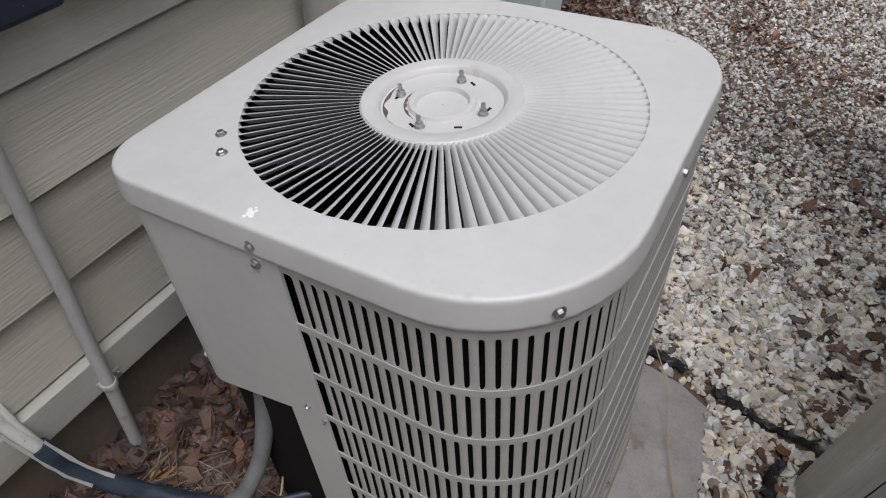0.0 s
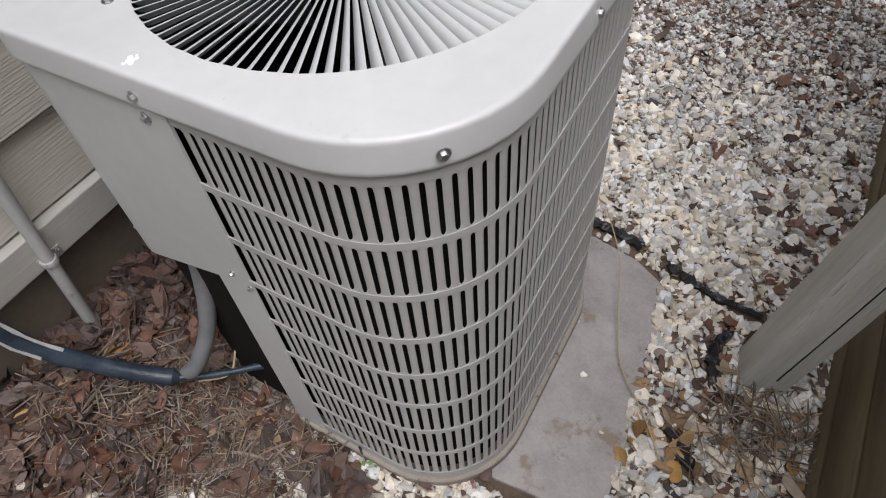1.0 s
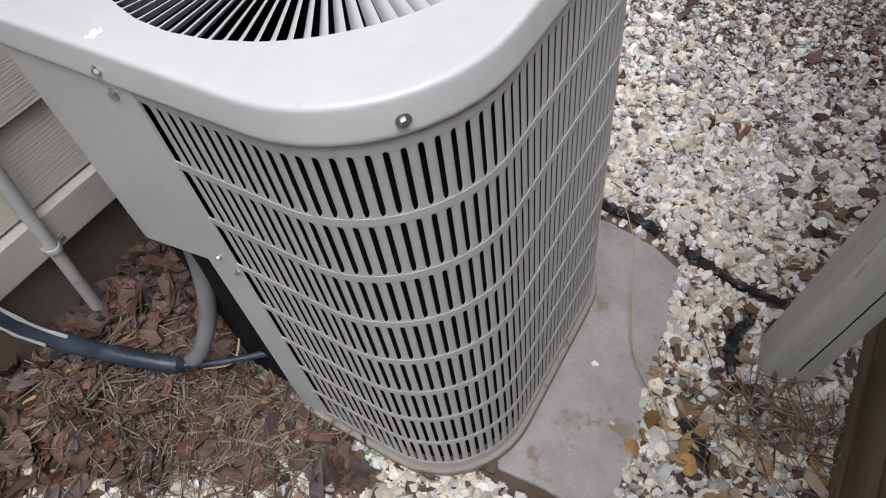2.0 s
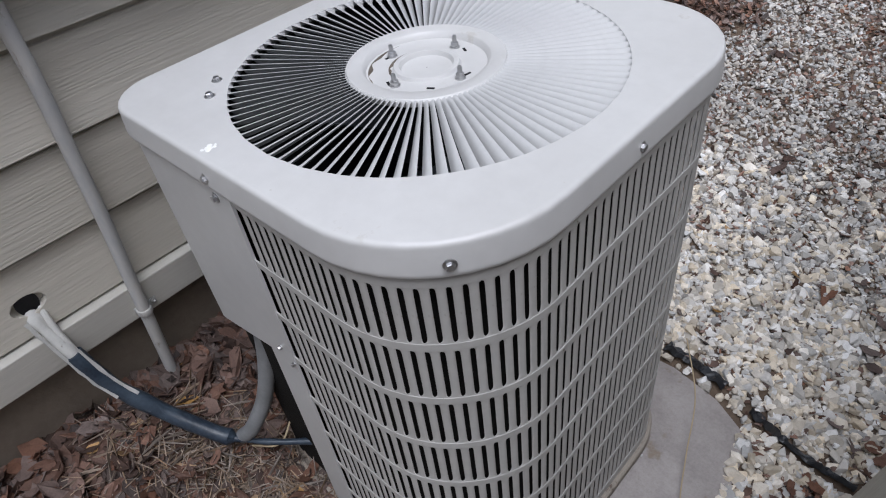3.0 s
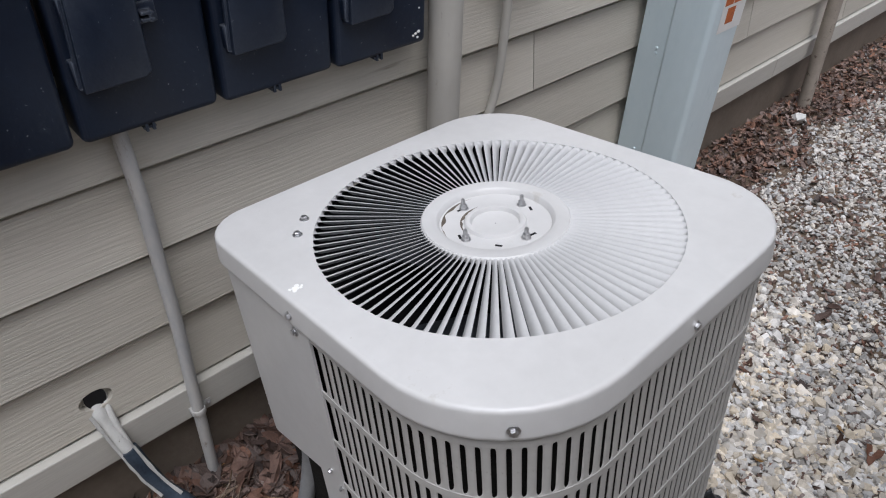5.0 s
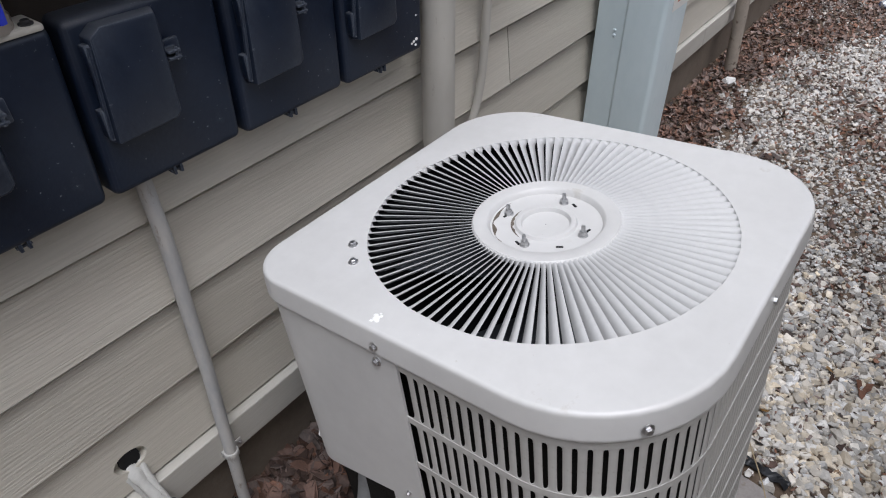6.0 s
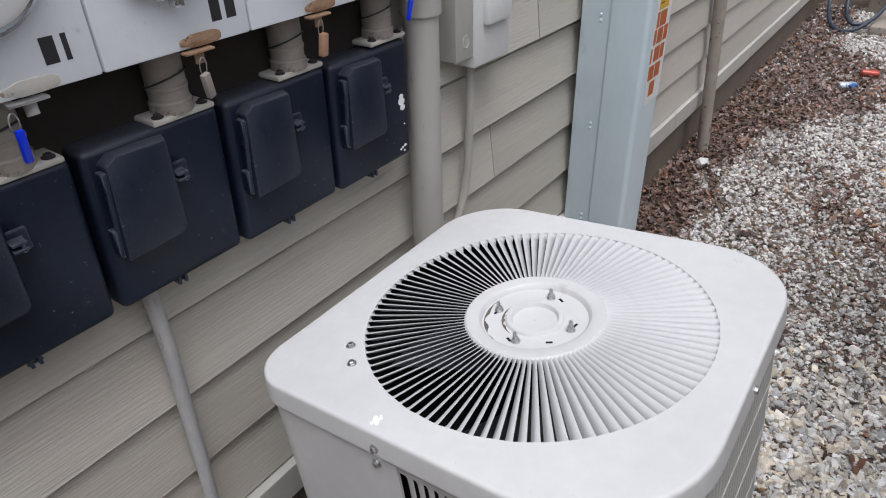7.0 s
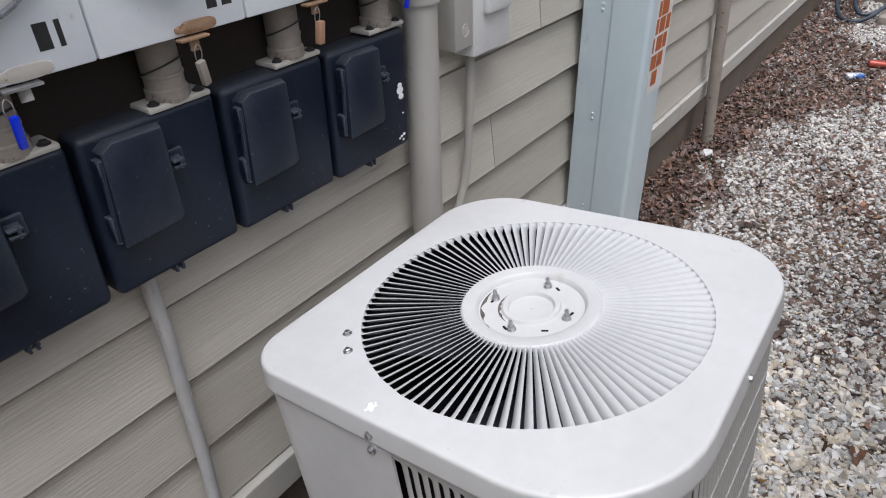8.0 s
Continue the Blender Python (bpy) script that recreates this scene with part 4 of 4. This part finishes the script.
# ---- fence post and boards ----
post = thing("fence_post", (0.815, 0.27, 0.05), "square weathered grey timber post with a long crack", "post", m=pose(0.813, 0.265, 0.05, 0, 0, 8))
bm = bmesh.new()
bx(bm, -0.052, 0.052, -0.052, 0.052, -0.25, 1.9)
bmesh.ops.subdivide_edges(bm, edges=[e for e in bm.edges if abs(e.verts[0].co.z - e.verts[1].co.z) > 1], cuts=24)
bmesh.ops.bevel(bm, geom=[e for e in bm.edges if len(e.link_faces) == 2 and e.calc_face_angle(0) > 1], offset=0.006, segments=2, affect='EDGES', profile=0.5)
for v in bm.verts:
    v.co += Vector((noise.noise(v.co * 6), noise.noise(v.co * 6 + Vector((9, 0, 0))), 0)) * 0.0025
part("timber", bm, M_WOOD, post, local=True)
bm = bmesh.new()
crack = [(0.012 + 0.004 * math.sin(3 * z), z) for z in [0.08 + 0.06 * k for k in range(14)]]
for (x0, z0), (x1, z1) in zip(crack, crack[1:]):
    w0, w1 = 0.0009, 0.0008
    bx(bm, min(x0, x1) - w0, max(x0, x1) + w1, -0.0542, -0.0515, z0, z1)
part("crack", bm, M_DARK, post, "long dark drying crack", local=True)

fence = thing("board_fence", (0.99, 1.5, 0.08), "mossy brown horizontal board fence behind the post, upper boards unseen and added", "fence")
# Upper boards are unseen; their height is added to block light from +x.
for k in range(13):
    bm = bmesh.new()
    z0 = 0.0 + 0.15 * k
    bx(bm, 0.955 + 0.001 * k, 0.995 + 0.001 * k, -2.6, 7.5 if k < 1 else 1.9, z0, z0 + 0.142, 0.006)
    bmesh.ops.subdivide_edges(bm, edges=[e for e in bm.edges if abs(e.verts[0].co.y - e.verts[1].co.y) > 3], cuts=60)
    for v in bm.verts:
        v.co.x += 0.006 * noise.noise(Vector((v.co.y * 1.3, v.co.z * 3, k)))
        v.co.z += 0.005 * noise.noise(Vector((v.co.y * 1.7, k, 4)))
    part("board", bm, M_FENCE, fence)

# torn black edging sheet between pad and gravel
def edging(pts, wide, label):
    line = glide(pts, 14)
    b = bmesh.new()
    prev = None
    for k, p in enumerate(line):
        t = (line[min(k + 1, len(line) - 1)] - line[max(k - 1, 0)]).normalized()
        s = Vector((-t.y, t.x, 0)) * wide * (0.45 + 1.1 * abs(noise.noise(p * 31)))
        up_ = Vector((0, 0, 0.010 + 0.022 * noise.noise(p * 38)))
        g = Vector((p.x, p.y, ground(p.x, p.y) + 0.016))
        fold = Vector((0, 0, 0.02 * noise.noise(p * 47 + Vector((3, 0, 0)))))
        row = [g - s + fold * 0.4, g - s * 0.4 + up_, g + s * 0.3 + up_ * 0.3 - fold, g + s * (1 + 0.5 * noise.noise(p * 60))]
        ring = [b.verts.new(v + Vector((0, 0, 0.003))) for v in row] + [b.verts.new(v) for v in row[::-1]]
        if prev:
            for j in range(8):
                b.faces.new((prev[j], ring[j], ring[(j + 1) % 8], prev[(j + 1) % 8]))
        else:
            b.faces.new(ring[::-1])
        prev = ring
    b.faces.new(prev)
    bmesh.ops.recalc_face_normals(b, faces=b.faces)
    return solid("landscape_edging", b, M_EDGING, label, "edging", soft=False, group="torn black edging")


edging([(0.26, 0.53, 0), (0.34, 0.525, 0), (0.44, 0.505, 0)], 0.022, "crumpled black plastic edging beside the concrete pad")
edging([(0.52, 0.475, 0), (0.58, 0.455, 0), (0.66, 0.43, 0), (0.78, 0.42, 0)], 0.014, "torn strip of black edging running to the post")
edging([(0.72, 0.34, 0), (0.70, 0.28, 0), (0.715, 0.2, 0), (0.735, 0.13, 0)], 0.018, "torn black sheet at the foot of the post")
edging([(0.66, 0.02, 0), (0.70, -0.01, 0), (0.735, -0.05, 0)], 0.016, "small scrap of black sheet among leaves")

# dead vine hanging below the unit
bm = bmesh.new()
tube(bm, glide([(-0.417, -0.28, 0.288), (-0.372, -0.29, 0.259), (-0.323, -0.31, 0.118), (-0.288, -0.35, 0.093), (-0.279, -0.39, 0.082), (-0.345, -0.425, 0.043)], 6), 0.0026, 6)
solid("dry_vine", bm, M_TWIG, "thin dead vine hanging beside the flexible conduit", "vine")

# dry straw on the pad
bm = bmesh.new()
tube(bm, glide([(0.31, 0.47, 0.16), (0.40, 0.38, 0.09), (0.455, 0.25, 0.05), (0.51, 0.12, 0.045), (0.60, 0.02, 0.055), (0.66, -0.06, 0.06)], 6), 0.0016, 6)
solid("grass_straw", bm, M_TWIG, "thin dry straw of grass lying across the pad", "straw")

# cans far along the path
def can(x, y, yaw, material, label, squash):
    t = thing("drink_can", (x, y, ground(x, y)), label, "can", m=pose(x, y, ground(x, y) + 0.034, 0, 0, yaw))
    b = bmesh.new()
    lathe(b, [(0.024, -0.06), (0.031, -0.053), (0.033, -0.045), (0.033, 0.045), (0.027, 0.056), (0.026, 0.060), (0.022, 0.057)], 24, facing(0, 0, 0, (1, 0, 0)))
    for v in b.verts:
        v.co.z *= squash
        v.co.y += 0.006 * noise.noise(v.co * 30)
    part("body", b, material, t, local=True)
    b = bmesh.new()
    lathe(b, [(0.0215, 0.0565), (0.0215, 0.058), (0.001, 0.0575)], 20, facing(0, 0, 0, (1, 0, 0)))
    part("lid", b, M_STEEL, t, "silver lid", local=True)


can(-0.045, 4.62, 35, M_CANB, "crushed blue and white drink can on the leaves", 0.8)
can(0.055, 4.98, 10, M_RED, "red drink can lying on the leaves", 1.0)

# things at the far end of the path
far = thing("equipment_stand", (0.05, 6.9, 0.05), "dark equipment with a low base at the path's end", "equipment")
part("base", bx(bmesh.new(), -0.12, 0.7, 6.3, 7.1, 0.0, 0.13, 0.02), M_GRIME, far, "low concrete base")
part("body", bx(bmesh.new(), -0.25, 0.7, 7.2, 7.8, 0.0, 1.0, 0.02), M_GRIME, far, "dark brown housing")
for pts in ([(-0.55, 6.9, 0.5), (-0.52, 6.6, 0.2), (-0.40, 6.3, 0.08), (-0.22, 6.3, 0.09), (-0.08, 6.5, 0.22), (0.0, 6.8, 0.4)], [(-0.42, 7.0, 0.5), (-0.38, 6.7, 0.2), (-0.28, 6.5, 0.09), (-0.12, 6.6, 0.14), (-0.02, 6.8, 0.35)]):
    bm = bmesh.new()
    tube(bm, glide(pts, 6), 0.018, 10)
    part("hose", bm, M_INSUL, far, "black hose")

# ---- loose stone, leaves and needles ----
nrng = np.random.default_rng(11)


def stone_shapes(count, flat):
    shapes = []
    for _ in range(count):
        b = bmesh.new()
        pts = nrng.normal(size=(15, 3))
        pts /= np.linalg.norm(pts, axis=1)[:, None]
        pts *= nrng.uniform(0.72, 1.0, (15, 1)) * np.array([1.0, nrng.uniform(0.62, 0.92), nrng.uniform(0.5, flat)])
        vs = [b.verts.new(p) for p in pts]
        out = bmesh.ops.convex_hull(b, input=vs)
        bmesh.ops.delete(b, geom=[g for g in out["geom_interior"] if isinstance(g, bmesh.types.BMVert)], context='VERTS')
        b.verts.index_update()
        shapes.append((np.array([v.co[:] for v in b.verts]), [tuple(v.index for v in f.verts) for f in b.faces]))
        b.free()
    return shapes


STONES = stone_shapes(32, 0.8)


def turn_matrix(yaw, tip, roll):
    return np.array(Euler((tip, roll, yaw)).to_matrix())


def scatter(name, spots, shapes, material, label, category, tip=0.5, smooth_it=False):
    """Joins one shape at each (x, y, z, size) into a single mesh."""
    verts, faces, base = [], [], 0
    for x, y, z, size in spots:
        v, f = shapes[nrng.integers(len(shapes))]
        m = turn_matrix(nrng.uniform(0, 6.283), nrng.normal(0, tip), nrng.normal(0, tip))
        verts.append((v * size) @ m.T + (x, y, z))
        faces += [tuple(i + base for i in q) for q in f]
        base += len(v)
    me = bpy.data.meshes.new(name)
    me.from_pydata(np.concatenate(verts).tolist(), [], faces)
    me.materials.append(material)
    me.update()
    if smooth_it:
        smooth(me, 60)
    return tagged(new(name, me), label, category, kind="stuff")


def on_pad(x, y):
    return -0.46 < x < 0.608 - 0.08 * (y + 0.26) / 0.66 and -0.30 < y < 0.50 - 0.24 * max(0, x - 0.30)


def leafy(x, y):
    """How much dead leaf covers the ground: 1 along the wall, 0 on the open path."""
    n = 0.16 * noise.noise(Vector((x * 3.1, y * 2.3, 2))) + 0.1 * noise.noise(Vector((x * 9, y * 8, 5)))
    near = ease(-0.10, -0.32, x + n) if y < 0.4 else max(ease(-0.28, -0.50, x + 0.9 * n - 0.6 * ease(3.3, 4.4, y) + 0.5 * ease(4.9, 6.0, y)), 0.35 * ease(0.12, 0.5, noise.noise(Vector((x * 2.4, y * 1.5, 8)))) * ease(0.8, 2.0, y))
    if y < -0.36:
        edge = -0.43 + 0.80 * min(x, 0) + 0.6 * n
        near = ease(edge - 0.10, edge + 0.07, y) * ease(0.06, -0.08, x + n)
    return near * (1 - 0.3 * ease(3.2, 4.5, y))


STRIPS = [((0.26, 0.53), (0.44, 0.505)), ((0.52, 0.475), (0.66, 0.43)), ((0.66, 0.43), (0.78, 0.42)), ((0.72, 0.34), (0.70, 0.28)), ((0.70, 0.28), (0.735, 0.13)), ((0.66, 0.02), (0.735, -0.05))]


def near_strip(x, y):
    p = Vector((x, y))
    for a, b in STRIPS:
        a, b = Vector(a), Vector(b)
        u = min(1, max(0, (p - a).dot(b - a) / (b - a).length_squared))
        if (p - a.lerp(b, u)).length < 0.022:
            return True
    return False


near_spots, far_spots = [], []
for _ in range(46000):
    x, y = nrng.uniform(-0.70, 0.96), nrng.uniform(-1.0, 2.4)
    if nrng.uniform() < ease(0.5, 1.7, y) or on_pad(x, y) or nrng.uniform() < leafy(x, y) * 1.25 or near_strip(x, y):
        continue
    sz = float(np.clip(nrng.lognormal(-4.15, 0.34), 0.008, 0.032))
    near_spots.append((x, y, ground(x, y) + nrng.uniform(-0.004, 0.012), sz))
for _ in range(50000):
    x, y = nrng.uniform(-0.66, 0.96), 0.7 + 6.75 * nrng.uniform() ** 1.5
    if nrng.uniform() > ease(0.45, 1.3, y) or nrng.uniform() < leafy(x, y) * 1.1:
        continue
    sz = float(np.clip(nrng.lognormal(-4.47, 0.3), 0.006, 0.023)) * (1 + 0.12 * max(0, y - 2))
    far_spots.append((x, y, ground(x, y) + nrng.uniform(-0.004, 0.010), sz))
scatter("gravel", near_spots, STONES, M_STONE, "loose pale crushed limestone gravel beside the pad", "gravel")
scatter("path_gravel", far_spots, STONES, M_STONE2, "small grey gravel of the path along the house", "gravel")


def leaf_shapes(count):
    shapes = []
    for _ in range(count):
        n = 12
        lobes, curl, fold = nrng.integers(0, 6), nrng.uniform(0.2, 1.3), nrng.uniform(0.1, 0.9)
        rim = []
        for k in range(n):
            a = 2 * math.pi * k / n
            r = (1 + 0.38 * math.cos(lobes * a + nrng.uniform(0, 0.6)) * (lobes > 0)) * nrng.uniform(0.82, 1.08)
            x, y = r * math.cos(a), 0.62 * r * math.sin(a)
            rim.append((x, y, curl * 0.35 * x * x + fold * 0.6 * abs(y) + nrng.uniform(-0.08, 0.08)))
        top = [(0.55 * x, 0.5 * y, 0.45 * z) for x, y, z in rim]
        v = rim + top + [(0, 0, 0.02)] + [(x, y, z - 0.035) for x, y, z in rim]
        f = [(k, (k + 1) % n, n + (k + 1) % n, n + k) for k in range(n)] + [(n + k, n + (k + 1) % n, 2 * n) for k in range(n)]
        f += [(2 * n + 1 + (k + 1) % n, 2 * n + 1 + k, k, (k + 1) % n)[::-1] for k in range(n)] + [tuple(2 * n + 1 + k for k in range(n))[::-1]]
        shapes.append((np.array(v), f))
    return shapes


LEAVES = leaf_shapes(26)
spots = []
for _ in range(8000):
    x, y = nrng.uniform(-0.70, 0.2), nrng.uniform(-1.15, 0.6)
    if -0.36 < y and x > -0.36 or nrng.uniform() > leafy(x, y):
        continue
    spots.append((x, y, ground(x, y) + nrng.uniform(0.0, 0.03), float(nrng.uniform(0.014, 0.044))))
scatter("leaf_litter", spots, LEAVES, M_LEAF, "brown dead leaves heaped along the house foundation", "leaves", 0.45)
spots = []
for _ in range(24000):
    x, y = nrng.uniform(-0.68, 0.45), 0.55 + 6.8 * nrng.uniform() ** 1.4
    if nrng.uniform() > leafy(x, y) ** 1.1:
        continue
    spots.append((x, y, ground(x, y) + nrng.uniform(0.0, 0.035), float(nrng.uniform(0.008, 0.022))))
scatter("wall_leaves", spots, LEAVES, M_LEAF_LIT, "red-brown leaves and bark drifted along the wall, light painted into their colour", "leaves", 0.5)
spots = []
for _ in range(520):
    x, y = nrng.uniform(-0.2, 0.95), -0.6 + 7.4 * nrng.uniform() ** 1.6
    if on_pad(x, y) and nrng.uniform() < 0.97:
        continue
    spots.append((x, y, ground(x, y) + nrng.uniform(0.008, 0.02), float(nrng.uniform(0.012, 0.03))))
for _ in range(130):
    x = nrng.uniform(0.66, 0.955)
    y = nrng.uniform(-0.5, 1.6)
    spots.append((x, y, ground(x, y) + nrng.uniform(0.005, 0.02), float(nrng.uniform(0.014, 0.032))))
scatter("stray_leaves", spots, LEAVES, M_LEAF, "scattered brown leaves lying on the gravel", "leaves", 0.35)

spots = []
for _ in range(110):
    x, y = nrng.uniform(0.56, 0.95), nrng.uniform(-0.55, 0.24)
    if not on_pad(x, y):
        spots.append((x, y, ground(x, y) + nrng.uniform(0.006, 0.024), float(nrng.uniform(0.014, 0.036))))
for _ in range(60):
    x, y = nrng.uniform(0.1, 0.95), 0.45 + 3.2 * nrng.uniform() ** 1.4
    spots.append((x, y, ground(x, y) + nrng.uniform(0.008, 0.02), float(nrng.uniform(0.010, 0.022))))
for _ in range(16):
    x, y = nrng.uniform(-0.66, -0.12), nrng.uniform(-0.75, -0.36)
    spots.append((x, y, ground(x, y) + nrng.uniform(0.02, 0.035), float(nrng.uniform(0.014, 0.03))))
scatter("tan_leaves", spots, LEAVES, M_TAN, "tan and orange leaves caught round the post", "leaves", 0.35)

spots = []
for _ in range(13000):
    x, y = nrng.uniform(-0.3, 0.955), -0.6 + 7.4 * nrng.uniform() ** 1.5
    clump = noise.noise(Vector((x * 4, y * 3, 6)))
    if not on_pad(x, y) and (y > 1.0 or nrng.uniform() < 0.35 + 0.8 * clump):
        spots.append((x, y, ground(x, y) + nrng.uniform(0.004, 0.016), float(nrng.uniform(0.005, 0.013))))
scatter("leaf_fragments", spots, LEAVES, M_LEAF_LIT, "small brown leaf fragments and bark chips among the gravel", "leaves", 0.45)

needle = np.array([(-1, -0.012, 0), (-1, 0.012, 0), (1, 0.01, 0.05), (1, -0.01, 0.05), (0, 0, 0.12), (0, 0, 0.09)])
NEEDLES = [(needle * (1, w, c), [(0, 4, 1), (4, 2, 1), (4, 3, 2), (0, 3, 4), (0, 1, 5), (1, 2, 5), (2, 3, 5), (3, 0, 5)]) for w, c in ((2.0, 1), (2.4, 2), (1.8, -0.6))]
spots = []
for cx, cy, n, s in ((0.80, 0.12, 60, 0.07), (-0.28, -0.48, 1000, 0.11), (-0.46, -0.6, 420, 0.13), (0.86, 0.14, 100, 0.06), (0.82, 0.02, 60, 0.08), (-0.1, -0.46, 120, 0.08)):
    for _ in range(n):
        x, y = nrng.normal(cx, s), nrng.normal(cy, s * 0.7)
        if x > -0.69 and not (on_pad(x, y) and x > -0.36):
            spots.append((x, y, ground(x, y) + nrng.uniform(0.012, 0.04), float(nrng.uniform(0.03, 0.06))))
scatter("pine_needles", spots, NEEDLES, M_NEEDLE, "dry pine needles strewn over leaves and gravel", "needles", 0.18)

bm = bmesh.new()
for k in range(7):
    a = k * 0.9
    c = Vector((0.10 + 0.012 * math.cos(a), -0.392 + 0.012 * math.sin(a), ground(0.1, -0.39) + 0.014))
    d = Vector((math.cos(a), math.sin(a), 0.9)).normalized() * 0.016
    s = Vector((-math.sin(a), math.cos(a), 0)) * 0.005
    q = [bm.verts.new(v) for v in (c, c + d * 0.5 + s, c + d, c + d * 0.5 - s)]
    q2 = [bm.verts.new(v.co - Vector((0, 0, 0.0008))) for v in q]
    bm.faces.new(q)
    bm.faces.new(q2[::-1])
    for i in range(4):
        bm.faces.new((q[i], q2[i], q2[(i + 1) % 4], q[(i + 1) % 4]))
solid("green_sprout", bm, M_GREEN, "tiny green sprout at the edge of the base pan", "plant")
bm = bmesh.new()
for x, y, s in ((0.44, 0.06, 0.011), (0.53, -0.06, 0.008), (0.37, 0.2, 0.006), (0.47, -0.16, 0.007)):
    v, f = STONES[rng.randrange(len(STONES))]
    p = LEAN @ Vector((x, y, -0.034))
    vs = [bm.verts.new(Vector(q) * s + p + Vector((0, 0, s * 0.4))) for q in v]
    for q in f:
        bm.faces.new([vs[i] for i in q])
tagged(solid("pad_pebbles", bm, M_STONE, "a few pale pebbles on the concrete pad", "pebbles", "stuff", soft=False))
bm = bmesh.new()
v, f = STONES[3]
vs = [bm.verts.new(Vector(q) * 0.055 + Vector((-0.51, 2.78, ground(-0.51, 2.78) + 0.035))) for q in v]
for q in f:
    bm.faces.new([vs[i] for i in q])
solid("white_rock", bm, M_WHITE, "pale rock lying on leaves by the wall", "rock", soft=False)

# ---- skirt, siding boards ----
skirt = tagged(new("skirt_board"), "pale painted skirt board below the siding", "trim", kind="structure")
def skirt_piece(y0, y1):
    b = bmesh.new()
    bx(b, -0.704, -0.655, y0, y1, 0.308, 0.406, 0.003)
    part("plank", b, M_SKIRT, skirt, soft=False)


for y0, y1 in ((-2.6, -0.9), (-0.897, 2.6), (2.603, 4.15), (4.153, 8.5)):
    skirt_piece(y0, y1)
EXPO = 0.1885
joints = {0: (-1.1, 1.9, 3.4), 1: (-1.6, 2.2, 5.4), 2: (-0.95, 0.765, 4.6), 3: (-1.4, 2.9, 5.0), 4: (-0.8, 1.02, 3.6), 5: (-1.5, 2.5, 4.4), 6: (-1.0, 1.5, 4.9), 7: (-1.3, 2.1, 5.2)}
HOLE_Y, HOLE_Z = -0.612, 0.487
for row in range(8):
    z0 = 0.414 + EXPO * row + 0.0015
    cuts = [-2.6, *joints[row], 8.5]
    for a, b_ in zip(cuts, cuts[1:]):
        bm = bmesh.new()
        d = rng.uniform(-0.0015, 0.0015)
        sect = [(WALL + d, z0), (WALL + d - 0.0008, z0 + 0.004), (WALL + d - 0.0205, z0 + EXPO - 0.0205), (WALL + d - 0.0225, z0 + EXPO - 0.019), (-0.7035, z0 + EXPO - 0.019), (-0.7035, z0)]
        if row == 0 and a < HOLE_Y < b_:
            # board with the hole for the pipes
            ring = [(HOLE_Y + 0.036 * math.cos(2 * math.pi * k / 24), HOLE_Z + 0.024 * math.sin(2 * math.pi * k / 24)) for k in range(24)]
            def lean(z):
                return WALL + d - 0.0225 * (z - z0) / EXPO
            outer = []
            for k in range(24):
                c, s = math.cos(2 * math.pi * k / 24), math.sin(2 * math.pi * k / 24)
                q = 1 / max(abs(c), abs(s))
                outer.append((HOLE_Y + 0.09 * c * q, min(z0 + EXPO - 0.019, max(z0, (z0 + EXPO / 2) + EXPO / 2 * s * q))))
            vo, vi, vb = [[bm.verts.new((lean(z) - t_, y, z)) for y, z in loop] for loop, t_ in ((outer, 0), (ring, 0), (ring, 0.022))]
            for k in range(24):
                j = (k + 1) % 24
                bm.faces.new((vo[k], vo[j], vi[j], vi[k]))
                bm.faces.new((vi[k], vi[j], vb[j], vb[k]))
            bm.faces.new(vb)
            prism(bm, sect, a + 0.0012, HOLE_Y - 0.09, "y")
            prism(bm, sect, HOLE_Y + 0.09, b_ - 0.0012, "y")
            part("siding_board", bm, M_SIDING, wall, "board with a ragged pipe hole", soft=False)
            continue
        prism(bm, sect, a + 0.002, b_ - 0.002, "y")
        part("siding_board", bm, M_SIDING, wall, soft=False)
bm = bmesh.new()
lathe(bm, [(0.034, 0.0), (0.032, 0.003)], 20, facing(-0.692, HOLE_Y, HOLE_Z, (1, 0, 0)) @ Matrix.Diagonal((0.68, 1, 1, 1)))
solid("pipe_hole", bm, M_DARK, "dark ragged hole in the siding round the pipes", "hole", "structure")
